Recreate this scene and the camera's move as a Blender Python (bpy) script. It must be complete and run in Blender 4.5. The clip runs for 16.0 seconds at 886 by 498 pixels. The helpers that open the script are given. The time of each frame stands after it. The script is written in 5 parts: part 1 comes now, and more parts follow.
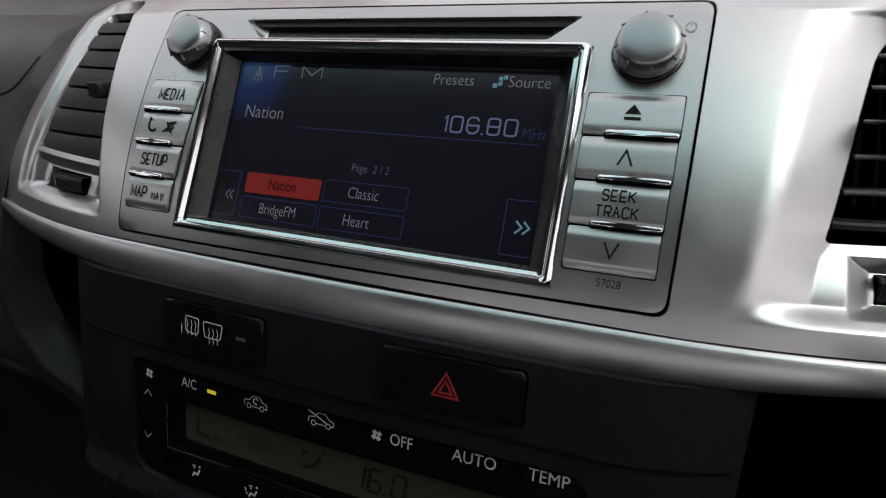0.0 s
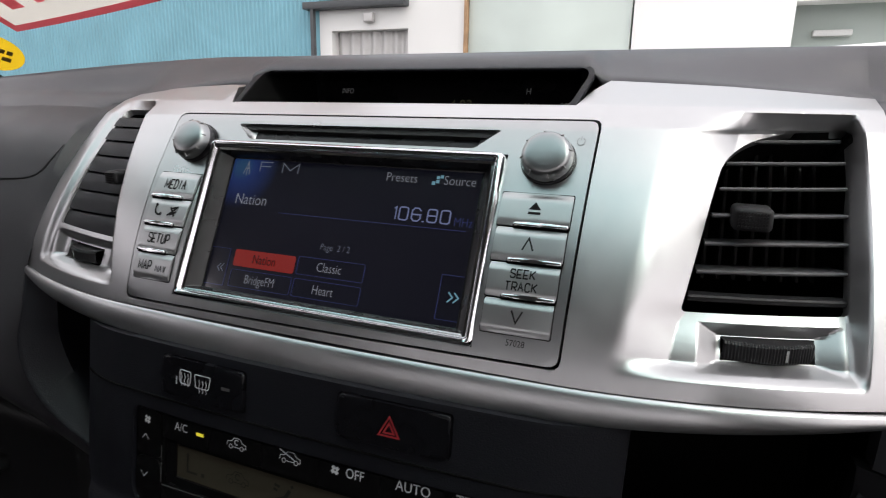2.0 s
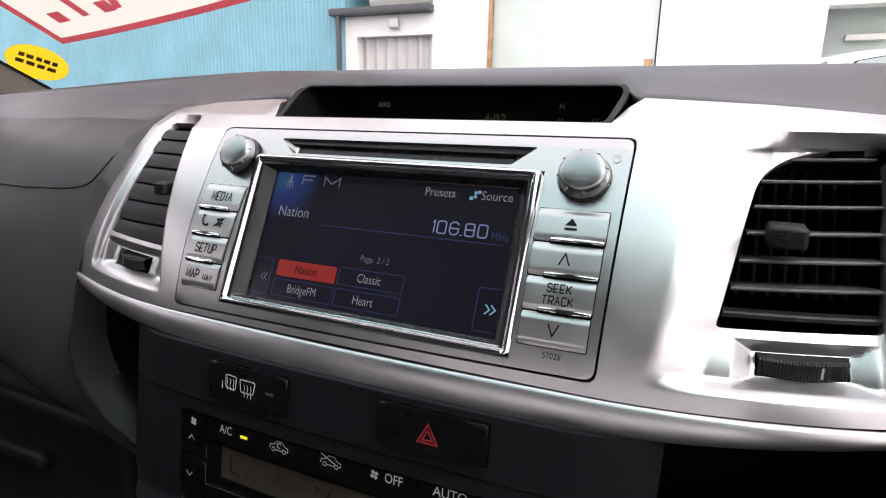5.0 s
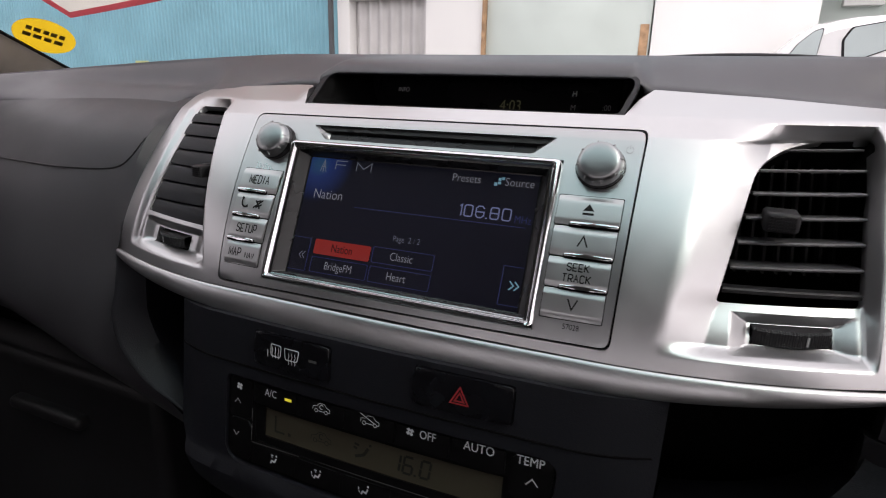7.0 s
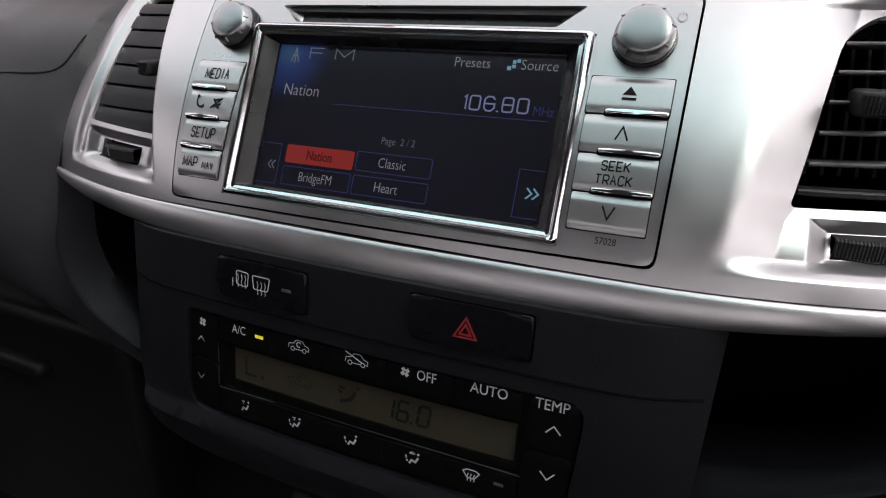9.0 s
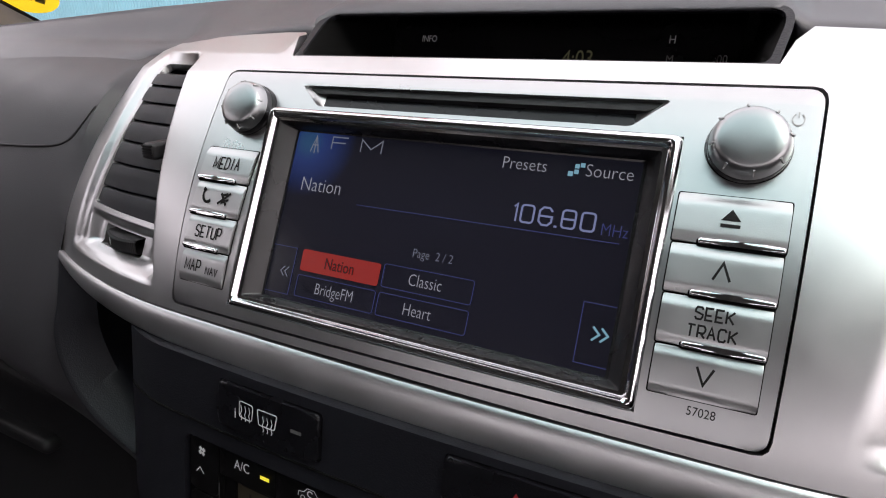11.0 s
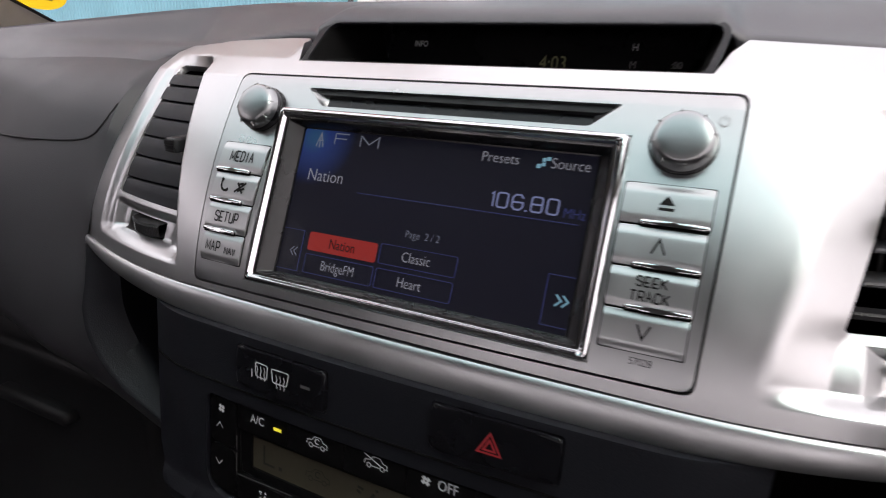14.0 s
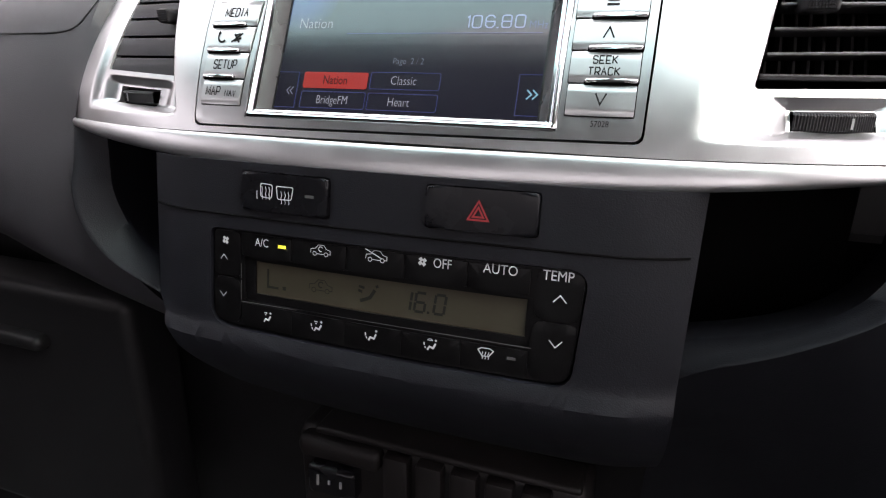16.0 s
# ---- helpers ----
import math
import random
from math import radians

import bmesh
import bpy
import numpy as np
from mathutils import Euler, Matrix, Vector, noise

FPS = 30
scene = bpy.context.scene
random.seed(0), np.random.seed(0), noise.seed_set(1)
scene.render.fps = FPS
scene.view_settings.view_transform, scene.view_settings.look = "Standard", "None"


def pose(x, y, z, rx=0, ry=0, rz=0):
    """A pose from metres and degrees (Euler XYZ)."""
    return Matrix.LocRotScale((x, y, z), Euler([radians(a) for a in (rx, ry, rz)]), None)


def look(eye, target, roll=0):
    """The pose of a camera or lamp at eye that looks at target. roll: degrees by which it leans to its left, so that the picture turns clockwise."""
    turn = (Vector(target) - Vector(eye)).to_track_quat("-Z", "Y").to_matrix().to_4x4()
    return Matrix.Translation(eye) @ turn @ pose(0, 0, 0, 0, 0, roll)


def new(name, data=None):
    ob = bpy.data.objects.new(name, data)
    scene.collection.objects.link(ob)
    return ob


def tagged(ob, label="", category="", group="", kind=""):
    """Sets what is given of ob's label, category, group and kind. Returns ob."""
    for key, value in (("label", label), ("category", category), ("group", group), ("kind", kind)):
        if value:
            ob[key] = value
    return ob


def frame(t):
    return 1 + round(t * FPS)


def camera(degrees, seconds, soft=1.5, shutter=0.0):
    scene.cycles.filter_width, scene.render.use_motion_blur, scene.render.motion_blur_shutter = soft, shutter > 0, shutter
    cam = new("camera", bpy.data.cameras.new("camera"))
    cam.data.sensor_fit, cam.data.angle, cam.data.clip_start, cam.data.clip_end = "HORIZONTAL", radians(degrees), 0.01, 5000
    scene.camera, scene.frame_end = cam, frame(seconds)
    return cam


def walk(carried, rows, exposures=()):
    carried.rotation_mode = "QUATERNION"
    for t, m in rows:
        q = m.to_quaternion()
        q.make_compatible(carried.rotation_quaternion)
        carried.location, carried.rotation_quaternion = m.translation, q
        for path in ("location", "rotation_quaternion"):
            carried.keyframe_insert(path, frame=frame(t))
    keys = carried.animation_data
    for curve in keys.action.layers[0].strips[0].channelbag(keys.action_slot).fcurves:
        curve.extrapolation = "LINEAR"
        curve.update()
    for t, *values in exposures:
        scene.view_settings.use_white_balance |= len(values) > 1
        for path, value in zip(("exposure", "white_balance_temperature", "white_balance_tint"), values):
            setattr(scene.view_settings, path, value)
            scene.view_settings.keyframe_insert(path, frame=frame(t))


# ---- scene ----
cam = camera(75.4, 16.0, soft=1.05, shutter=0.3)
PATH = [
    (0, (0.1118, -0.1895, 1.1817), (-0.2422, 0.6917, 0.8681), 1.34),
    (0.5, (0.1286, -0.2067, 1.1926), (-0.2084, 0.6785, 0.8721), 1.17),
    (0.7, (0.1419, -0.2104, 1.1970), (-0.2022, 0.6698, 0.8702), 0.88),
    (1, (0.1645, -0.2262, 1.2040), (-0.1874, 0.6714, 0.9385), 1.04),
    (1.2, (0.1697, -0.2266, 1.2073), (-0.1866, 0.6743, 0.9594), 0.84),
    (1.5, (0.1660, -0.2229, 1.2023), (-0.1921, 0.6810, 0.9682), 1.04),
    (1.8, (0.1585, -0.2186, 1.2053), (-0.2037, 0.6809, 0.9611), 1.00),
    (2, (0.1492, -0.2226, 1.2045), (-0.2134, 0.6802, 0.9731), 1.19),
    (2.2, (0.1473, -0.2316, 1.2115), (-0.2138, 0.6709, 0.9767), 0.75),
    (2.5, (0.1416, -0.2302, 1.2055), (-0.2207, 0.6753, 0.9847), 1.14),
    (2.7, (0.1453, -0.2213, 1.2034), (-0.2181, 0.6812, 0.9722), 0.91),
    (3, (0.1446, -0.2263, 1.2028), (-0.2333, 0.6720, 0.9785), 1.30),
    (3.2, (0.1266, -0.2197, 1.1996), (-0.2587, 0.6752, 0.9744), 1.02),
    (5.3, (0.1562, -0.2395, 1.2164), (-0.2447, 0.6489, 0.9930), 1.15),
    (5.5, (0.1810, -0.2514, 1.2215), (-0.2164, 0.6470, 1.0347), 1.04),
    (5.7, (0.1822, -0.2564, 1.2240), (-0.2014, 0.6508, 1.0513), 1.02),
    (6, (0.1662, -0.2554, 1.2190), (-0.1885, 0.6581, 1.0198), 1.05),
    (6.2, (0.1582, -0.2535, 1.2204), (-0.2057, 0.6472, 0.9831), 1.06),
    (6.5, (0.1544, -0.2493, 1.2148), (-0.2157, 0.6357, 0.9324), 1.15),
    (6.8, (0.1529, -0.2631, 1.2359), (-0.2322, 0.6128, 0.9453), 1.24),
    (7, (0.1390, -0.2617, 1.2231), (-0.2406, 0.6201, 0.9432), 1.38),
    (7.2, (0.1332, -0.2546, 1.2248), (-0.2356, 0.6298, 0.9389), 0.85),
    (7.5, (0.1376, -0.2466, 1.2168), (-0.2281, 0.6419, 0.9394), 1.12),
    (7.7, (0.1424, -0.2354, 1.2088), (-0.2214, 0.6511, 0.9229), 1.03),
    (8, (0.1316, -0.2283, 1.2023), (-0.2218, 0.6532, 0.8891), 1.14),
    (8.2, (0.1258, -0.2227, 1.2028), (-0.2265, 0.6485, 0.8608), 0.86),
    (8.5, (0.1235, -0.2174, 1.1927), (-0.2269, 0.6515, 0.8430), 1.02),
    (8.7, (0.1223, -0.2186, 1.1895), (-0.2261, 0.6466, 0.8288), 1.19),
    (9, (0.1176, -0.2204, 1.1887), (-0.2361, 0.6419, 0.8263), 1.39),
    (9.3, (0.1154, -0.2247, 1.1958), (-0.2512, 0.6294, 0.8270), 0.98),
    (9.5, (0.1192, -0.2329, 1.2038), (-0.2541, 0.6194, 0.8375), 1.16),
    (9.8, (0.1225, -0.2178, 1.2105), (-0.2707, 0.6336, 0.8635), 1.05),
    (10, (0.1110, -0.1968, 1.2057), (-0.2937, 0.6564, 0.8766), 1.44),
    (10.2, (0.0947, -0.1689, 1.2064), (-0.3208, 0.6776, 0.8734), 1.06),
    (12.3, (0.0888, -0.1762, 1.2167), (-0.3121, 0.6841, 0.9016), 0.64),
    (12.5, (0.0859, -0.1717, 1.2140), (-0.3167, 0.6865, 0.8954), 0.75),
    (12.8, (0.0868, -0.1719, 1.2128), (-0.3164, 0.6853, 0.8924), 1.08),
    (13, (0.0874, -0.1686, 1.2089), (-0.3222, 0.6831, 0.8820), 0.90),
    (13.5, (0.0771, -0.1712, 1.2086), (-0.3289, 0.6784, 0.8719), 0.87),
    (13.7, (0.0862, -0.1774, 1.2096), (-0.3224, 0.6712, 0.8736), 0.95),
    (14, (0.1097, -0.2006, 1.2185), (-0.2928, 0.6495, 0.8788), 1.11),
    (14.2, (0.1368, -0.2124, 1.2237), (-0.2556, 0.6410, 0.8806), 0.80),
    (14.5, (0.1626, -0.2416, 1.2200), (-0.1958, 0.6267, 0.8771), 0.94),
    (14.7, (0.1662, -0.2764, 1.2070), (-0.1791, 0.6039, 0.8819), 1.26),
    (15, (0.1579, -0.3045, 1.1898), (-0.1748, 0.5789, 0.8598), 0.90),
    (15.2, (0.1441, -0.2967, 1.1683), (-0.1929, 0.5852, 0.8386), 0.65),
    (15.5, (0.1218, -0.2925, 1.1505), (-0.2099, 0.5967, 0.8356), 0.97),
    (15.8, (0.1174, -0.2721, 1.1466), (-0.2068, 0.6190, 0.8292), 0.89),
    (16, (0.1174, -0.2679, 1.1410), (-0.1968, 0.6292, 0.8305), 0.71),
]
walk(cam, [(t, look(eye, target, roll)) for t, eye, target, roll in PATH],
     exposures=[(0, -1.0, 6600, 12), (0.5, -0.62, 6600, 12), (1.0, -0.4, 6600, 12), (1.5, -0.4, 6600, 12), (2.0, -0.52, 6600, 12), (2.5, -0.68, 6600, 12), (3.0, -0.8, 6600, 12), (5.5, 0.06, 6700, 17), (6.0, -0.4, 6700, 17), (6.5, -0.66, 6700, 17), (7.0, -0.6, 6700, 17), (9.0, -0.50, 6700, 17), (9.5, -0.20, 6700, 17), (10.0, 0.03, 6700, 17), (12.5, -0.24, 6700, 17), (14.0, -0.20, 6700, 17), (14.5, -0.03, 6700, 17), (15.0, -0.10, 6700, 17), (15.5, -0.12, 6700, 17), (16, 0.62, 6700, 17)])

# ---- light ----
world = bpy.data.worlds.new("sky")
scene.world = world
world.use_nodes = True
wn = world.node_tree
sky = wn.nodes.new("ShaderNodeTexSky")
sky.sky_type = "NISHITA"
sky.sun_disc = False
sky.sun_elevation, sky.sun_rotation = radians(48), radians(112)
sky.air_density, sky.dust_density = 1.0, 4.0
veil = wn.nodes.new("ShaderNodeMixRGB")
veil.inputs[0].default_value = 0.75
veil.inputs[2].default_value = (14.3, 13.55, 13.95, 1)
wn.links.new(sky.outputs[0], veil.inputs[1])
wn.links.new(veil.outputs[0], wn.nodes["Background"].inputs[0])
wn.nodes["Background"].inputs[1].default_value = 0.24
sun = new("sun", bpy.data.lights.new("sun", "SUN"))
sun.data.energy, sun.data.angle, sun.data.color = 1.2, radians(30), (1.0, 0.96, 0.9)
sun.matrix_world = look((0, 0, 0), (-0.62, 0.25, -0.74))


# ---- materials ----
def material(name, color, rough=0.5, metal=0.0, grain=0.0, grain_size=900.0, mottle=0.0, mottle_size=40.0, coat=0.0,
             emit=None, emit_strength=0.0, rough_var=0.0, stretch=(1, 1, 1), spec=0.5):
    """Principled surface with two scales of variation: fine grain in the relief, broad mottling in colour and gloss."""
    m = bpy.data.materials.new(name)
    m.use_nodes = True
    nt = m.node_tree
    b = nt.nodes["Principled BSDF"]
    b.inputs["Base Color"].default_value = (*color, 1)
    b.inputs["Roughness"].default_value = rough
    b.inputs["Metallic"].default_value = metal
    b.inputs["Coat Weight"].default_value = coat
    b.inputs["Specular IOR Level"].default_value = spec
    if emit:
        b.inputs["Emission Color"].default_value = (*emit, 1)
        b.inputs["Emission Strength"].default_value = emit_strength
    coord = nt.nodes.new("ShaderNodeTexCoord")
    mapping = nt.nodes.new("ShaderNodeMapping")
    mapping.inputs["Scale"].default_value = stretch
    nt.links.new(coord.outputs["Object"], mapping.inputs[0])
    if grain:
        n = nt.nodes.new("ShaderNodeTexNoise")
        n.inputs["Scale"].default_value, n.inputs["Detail"].default_value = grain_size, 2
        nt.links.new(mapping.outputs[0], n.inputs["Vector"])
        bump = nt.nodes.new("ShaderNodeBump")
        bump.inputs["Strength"].default_value, bump.inputs["Distance"].default_value = grain, 0.0004
        nt.links.new(n.outputs["Fac"], bump.inputs["Height"])
        nt.links.new(bump.outputs[0], b.inputs["Normal"])
    if mottle or rough_var:
        n = nt.nodes.new("ShaderNodeTexNoise")
        n.inputs["Scale"].default_value, n.inputs["Detail"].default_value = mottle_size, 5
        nt.links.new(mapping.outputs[0], n.inputs["Vector"])
        if mottle:
            r = nt.nodes.new("ShaderNodeMapRange")
            r.inputs["From Min"].default_value, r.inputs["From Max"].default_value = 0.3, 0.7
            r.inputs["To Min"].default_value, r.inputs["To Max"].default_value = 1 - mottle, 1 + mottle
            nt.links.new(n.outputs["Fac"], r.inputs[0])
            mix = nt.nodes.new("ShaderNodeVectorMath")
            mix.operation = "SCALE"
            mix.inputs[0].default_value = color
            nt.links.new(r.outputs[0], mix.inputs["Scale"])
            nt.links.new(mix.outputs[0], b.inputs["Base Color"])
        if rough_var:
            r = nt.nodes.new("ShaderNodeMapRange")
            r.inputs["From Min"].default_value, r.inputs["From Max"].default_value = 0.3, 0.7
            r.inputs["To Min"].default_value, r.inputs["To Max"].default_value = rough - rough_var, rough + rough_var
            nt.links.new(n.outputs["Fac"], r.inputs[0])
            nt.links.new(r.outputs[0], b.inputs["Roughness"])
    return m


SILVER = material("silver_paint", (0.45, 0.453, 0.458), 0.34, 1.0, grain=0.05, grain_size=2500, mottle=0.03, mottle_size=60, rough_var=0.04)
SILVER_KEY = material("silver_key_paint", (0.39, 0.398, 0.40), 0.34, 0.97, grain=0.05, grain_size=2500, mottle=0.03, mottle_size=90, rough_var=0.04)
PLATE_SILVER = material("radio_silver_paint", (0.36, 0.368, 0.371), 0.31, 1.0, grain=0.06, grain_size=2500, mottle=0.03, mottle_size=60, rough_var=0.04)
KNOB_SILVER = material("satin_knob_metal", (0.29, 0.298, 0.303), 0.30, 1.0, mottle=0.03, mottle_size=90, rough_var=0.03)
# Darker copy of the knob metal for the shaded foot of its flank.
KNOB_FLANK_SHADE = material("shaded_knob_metal", (0.05, 0.05, 0.053), 0.28, 1.0, mottle=0.03, mottle_size=90, rough_var=0.03)
CHROME = material("chrome", (0.62, 0.63, 0.645), 0.10, 1.0, rough_var=0.03, mottle_size=120)
PAD = material("soft_dash_pad", (0.043, 0.0428, 0.049), 0.47, spec=0.5, grain=0.28, grain_size=1900, mottle=0.10, mottle_size=18, rough_var=0.06)
PANEL = material("dark_moulded_plastic", (0.0047, 0.0051, 0.0071), 0.50, spec=0.17, grain=0.35, grain_size=1400, mottle=0.12, mottle_size=22, rough_var=0.06)
TRIM_DARK = material("dark_side_trim", (0.010, 0.010, 0.0118), 0.5, spec=0.28, grain=0.3, grain_size=1600, mottle=0.1, mottle_size=20)
AIRBAG = material("passenger_pad", (0.022, 0.0214, 0.0245), 0.50, spec=0.36, grain=0.28, grain_size=1900, mottle=0.10, mottle_size=18, rough_var=0.06)
BLACK = material("black_plastic", (0.0075, 0.0075, 0.0082), 0.45, spec=0.24, grain=0.2, grain_size=1500, mottle=0.15, mottle_size=30)
GLOSS = material("gloss_black_plastic", (0.005, 0.005, 0.006), 0.27, spec=0.24, rough_var=0.06, mottle_size=40)
RUBBER = material("black_rubber", (0.009, 0.009, 0.010), 0.5, spec=0.25, grain=0.3)
# Near-black: shade of ducts and hollows put into the colour; also dial and joints.
CAVITY = material("shade_black_plastic", (0.003, 0.003, 0.003), 0.9, spec=0.05, mottle=0.2)
FIN = material("vent_fin_plastic", (0.006, 0.006, 0.0065), 0.6, mottle=0.1)
LOUVRE = material("louvre_plastic", (0.055, 0.055, 0.058), 0.48, grain=0.1, mottle=0.1)
OLIVE_INK = material("olive_brown_ink", (0.22, 0.15, 0.02), 0.6, mottle=0.2, mottle_size=60)
INK = material("dark_print", (0.010, 0.010, 0.010), 0.7, spec=0.08, mottle=0.1)
WHITE_PRINT = material("white_backlit_print", (0.40, 0.40, 0.41), 0.6, mottle=0.05, emit=(0.9, 0.92, 1.0), emit_strength=0.03)
# Grey of the unlit lamps, also of the highlight drawn round the climate display.
DIM_PRINT = material("lamp_lens_and_drawn_highlight", (0.05, 0.05, 0.05), 0.5, mottle=0.05)
DIAL_PRINT = material("dial_print", (0.10, 0.105, 0.11), 0.6, mottle=0.05)
GREY_PRINT = material("grey_print", (0.25, 0.25, 0.25), 0.6, mottle=0.05)
RED_PRINT = material("red_backlit_print", (0.22, 0.010, 0.014), 0.5, mottle=0.05)
AMBER = material("lit_amber_led", (0.7, 0.6, 0.05), 0.5, emit=(1.0, 0.85, 0.05), emit_strength=0.42)
CLIMATE = material("satin_black_panel", (0.0022, 0.0022, 0.0024), 0.34, spec=0.12, rough_var=0.05, mottle_size=40)
INNER = material("satin_display_surround", (0.009, 0.009, 0.010), 0.28, spec=0.36, rough_var=0.05, mottle_size=60)
SMOOTH_TRIM = material("smooth_dark_trim", (0.030, 0.0292, 0.031), 0.5, spec=0.4, grain=0.08, grain_size=1800, mottle=0.06, mottle_size=25)
SWITCH = material("black_switch_plastic", (0.0035, 0.0036, 0.0045), 0.27, spec=0.14, rough_var=0.05, mottle_size=40)
LCD = material("olive_lcd_glass", (0.032, 0.028, 0.0195), 0.4, spec=0.18, mottle=0.06, mottle_size=25)
STALK = material("glossy_stalk_plastic", (0.007, 0.007, 0.008), 0.20, spec=0.40, rough_var=0.05, mottle_size=30)
LCD_DARK = material("dark_lcd_segment", (0.006, 0.006, 0.006), 0.4, spec=0.2)
SCREEN = material("display_glass", (0.004, 0.004, 0.006), 0.14, spec=1.0, coat=0.5, mottle=0.2, mottle_size=12, emit=(0.10, 0.11, 0.22), emit_strength=0.06)
UI_WHITE = material("lit_white_pixels", (0.004, 0.004, 0.006), 0.14, spec=1.0, coat=0.5, emit=(0.80, 0.84, 0.95), emit_strength=0.30)
UI_GREY = material("lit_grey_pixels", (0.004, 0.004, 0.006), 0.14, spec=1.0, coat=0.5, emit=(0.45, 0.50, 0.62), emit_strength=0.30)
UI_BLUE = material("lit_blue_pixels", (0.004, 0.004, 0.006), 0.14, spec=1.0, coat=0.5, emit=(0.10, 0.13, 0.42), emit_strength=0.33)
UI_RED = material("lit_red_pixels", (0.004, 0.004, 0.006), 0.14, spec=1.0, coat=0.5, emit=(0.80, 0.07, 0.05), emit_strength=0.30)
UI_CYAN = material("lit_cyan_pixels", (0.004, 0.004, 0.006), 0.14, spec=1.0, coat=0.5, emit=(0.35, 0.75, 0.95), emit_strength=0.45)
UI_PALE = material("lit_pale_blue_pixels", (0.004, 0.004, 0.006), 0.14, spec=1.0, coat=0.5, emit=(0.42, 0.50, 0.88), emit_strength=0.38)
UI_DARK_RED = material("lit_dark_red_pixels", (0.004, 0.004, 0.006), 0.14, spec=1.0, coat=0.5, emit=(0.20, 0.015, 0.015), emit_strength=0.06)
# the lit backdrop of the display, brighter and bluer in one corner
nt = SCREEN.node_tree
near = nt.nodes.new("ShaderNodeVectorMath")
near.operation = "DISTANCE"
near.inputs[1].default_value = (-0.062, 0.012, 1.178)
nt.links.new(nt.nodes["Texture Coordinate"].outputs["Object"], near.inputs[0])
ramp = nt.nodes.new("ShaderNodeValToRGB")
ramp.color_ramp.elements[0].position, ramp.color_ramp.elements[0].color = 0.0, (0.10, 0.44, 0.50, 1)
ramp.color_ramp.elements[1].position, ramp.color_ramp.elements[1].color = 1.0, (0.009, 0.010, 0.023, 1)
mid = ramp.color_ramp.elements.new(0.45)
mid.color = (0.035, 0.09, 0.40, 1)
far = nt.nodes.new("ShaderNodeMapRange")
far.inputs["From Max"].default_value = 0.024
nt.links.new(near.outputs["Value"], far.inputs[0])
nt.links.new(far.outputs[0], ramp.inputs[0])
nt.links.new(ramp.outputs[0], nt.nodes["Principled BSDF"].inputs["Emission Color"])
nt.nodes["Principled BSDF"].inputs["Emission Strength"].default_value = 0.3
GREEN_SEG = material("lit_green_segment", (0.02, 0.02, 0.01), 0.3, emit=(0.50, 0.50, 0.28), emit_strength=0.06)
# Plain print; faint emission stands in for daylight on it.
DAYLIT_PRINT = material("daylit_print_glow", (0.3, 0.3, 0.3), 0.5, emit=(0.8, 0.85, 0.9), emit_strength=0.035)
NEEDLE = material("red_needle", (0.6, 0.03, 0.02), 0.4, emit=(1, 0.05, 0.03), emit_strength=0.5)
HEADLINER = material("grey_headliner_cloth", (0.38, 0.365, 0.35), 0.9, grain=0.6, grain_size=700, mottle=0.08)
BEIGE = material("beige_trim", (0.52, 0.48, 0.42), 0.75, grain=0.3, mottle=0.06)
BROWN_BLACK = material("brown_black_plastic", (0.0075, 0.0065, 0.0065), 0.5, spec=0.22, grain=0.3, grain_size=900, mottle=0.15, mottle_size=25)
CARPET = material("grey_carpet", (0.05, 0.05, 0.05), 0.9, grain=0.8, grain_size=500, mottle=0.2)
STICKER = material("sticker_paper", (0.66, 0.63, 0.57), 0.6, mottle=0.03, mottle_size=20)
STICKER_RED = material("sticker_red_ink", (0.84, 0.15, 0.19), 0.6, mottle=0.04)
NOTE_PAPER = material("pale_yellow_paper", (0.70, 0.72, 0.38), 0.7, mottle=0.05)
YELLOW = material("yellow_sticker", (0.80, 0.52, 0.02), 0.6, mottle=0.04)
BLUE_SHEET = material("blue_corrugated_steel", (0.18, 0.40, 0.48), 0.5, mottle=0.10, mottle_size=1.5, grain=0.1, grain_size=60)
WHITE_WALL = material("white_painted_wall", (0.80, 0.80, 0.78), 0.8, mottle=0.05, mottle_size=1.2, grain=0.4, grain_size=50)
GREY_DOOR = material("pale_grey_painted_steel", (0.53, 0.60, 0.56), 0.5, mottle=0.07, mottle_size=2.0)
RUST = material("rusty_timber", (0.40, 0.25, 0.14), 0.8, mottle=0.35, mottle_size=12)
SHUTTER = material("galvanised_shutter", (0.55, 0.54, 0.53), 0.5, 0.3, mottle=0.12, mottle_size=3)
DARK_STEEL = material("dark_grey_flashing", (0.06, 0.065, 0.07), 0.5, mottle=0.1)
CAR_PAINT = material("white_car_paint", (0.80, 0.80, 0.80), 0.2, coat=0.6, mottle=0.02, mottle_size=4)
CAR_GLASS = material("tinted_car_glass", (0.45, 0.52, 0.52), 0.05, mottle=0.1, mottle_size=3)
ASPHALT = material("asphalt", (0.05, 0.05, 0.05), 0.9, grain=1.0, grain_size=80, mottle=0.25, mottle_size=1.0)
# Brown of the added, unseen wall that tints and dims side reflections.
BLOCKER_BROWN = material("brown_light_blocker", (0.30, 0.235, 0.19), 0.85, mottle=0.25, mottle_size=6, grain=0.4, grain_size=60)
BODY_PAINT = material("dark_grey_body_paint", (0.05, 0.05, 0.055), 0.25, 0.3, coat=0.5, mottle=0.05)


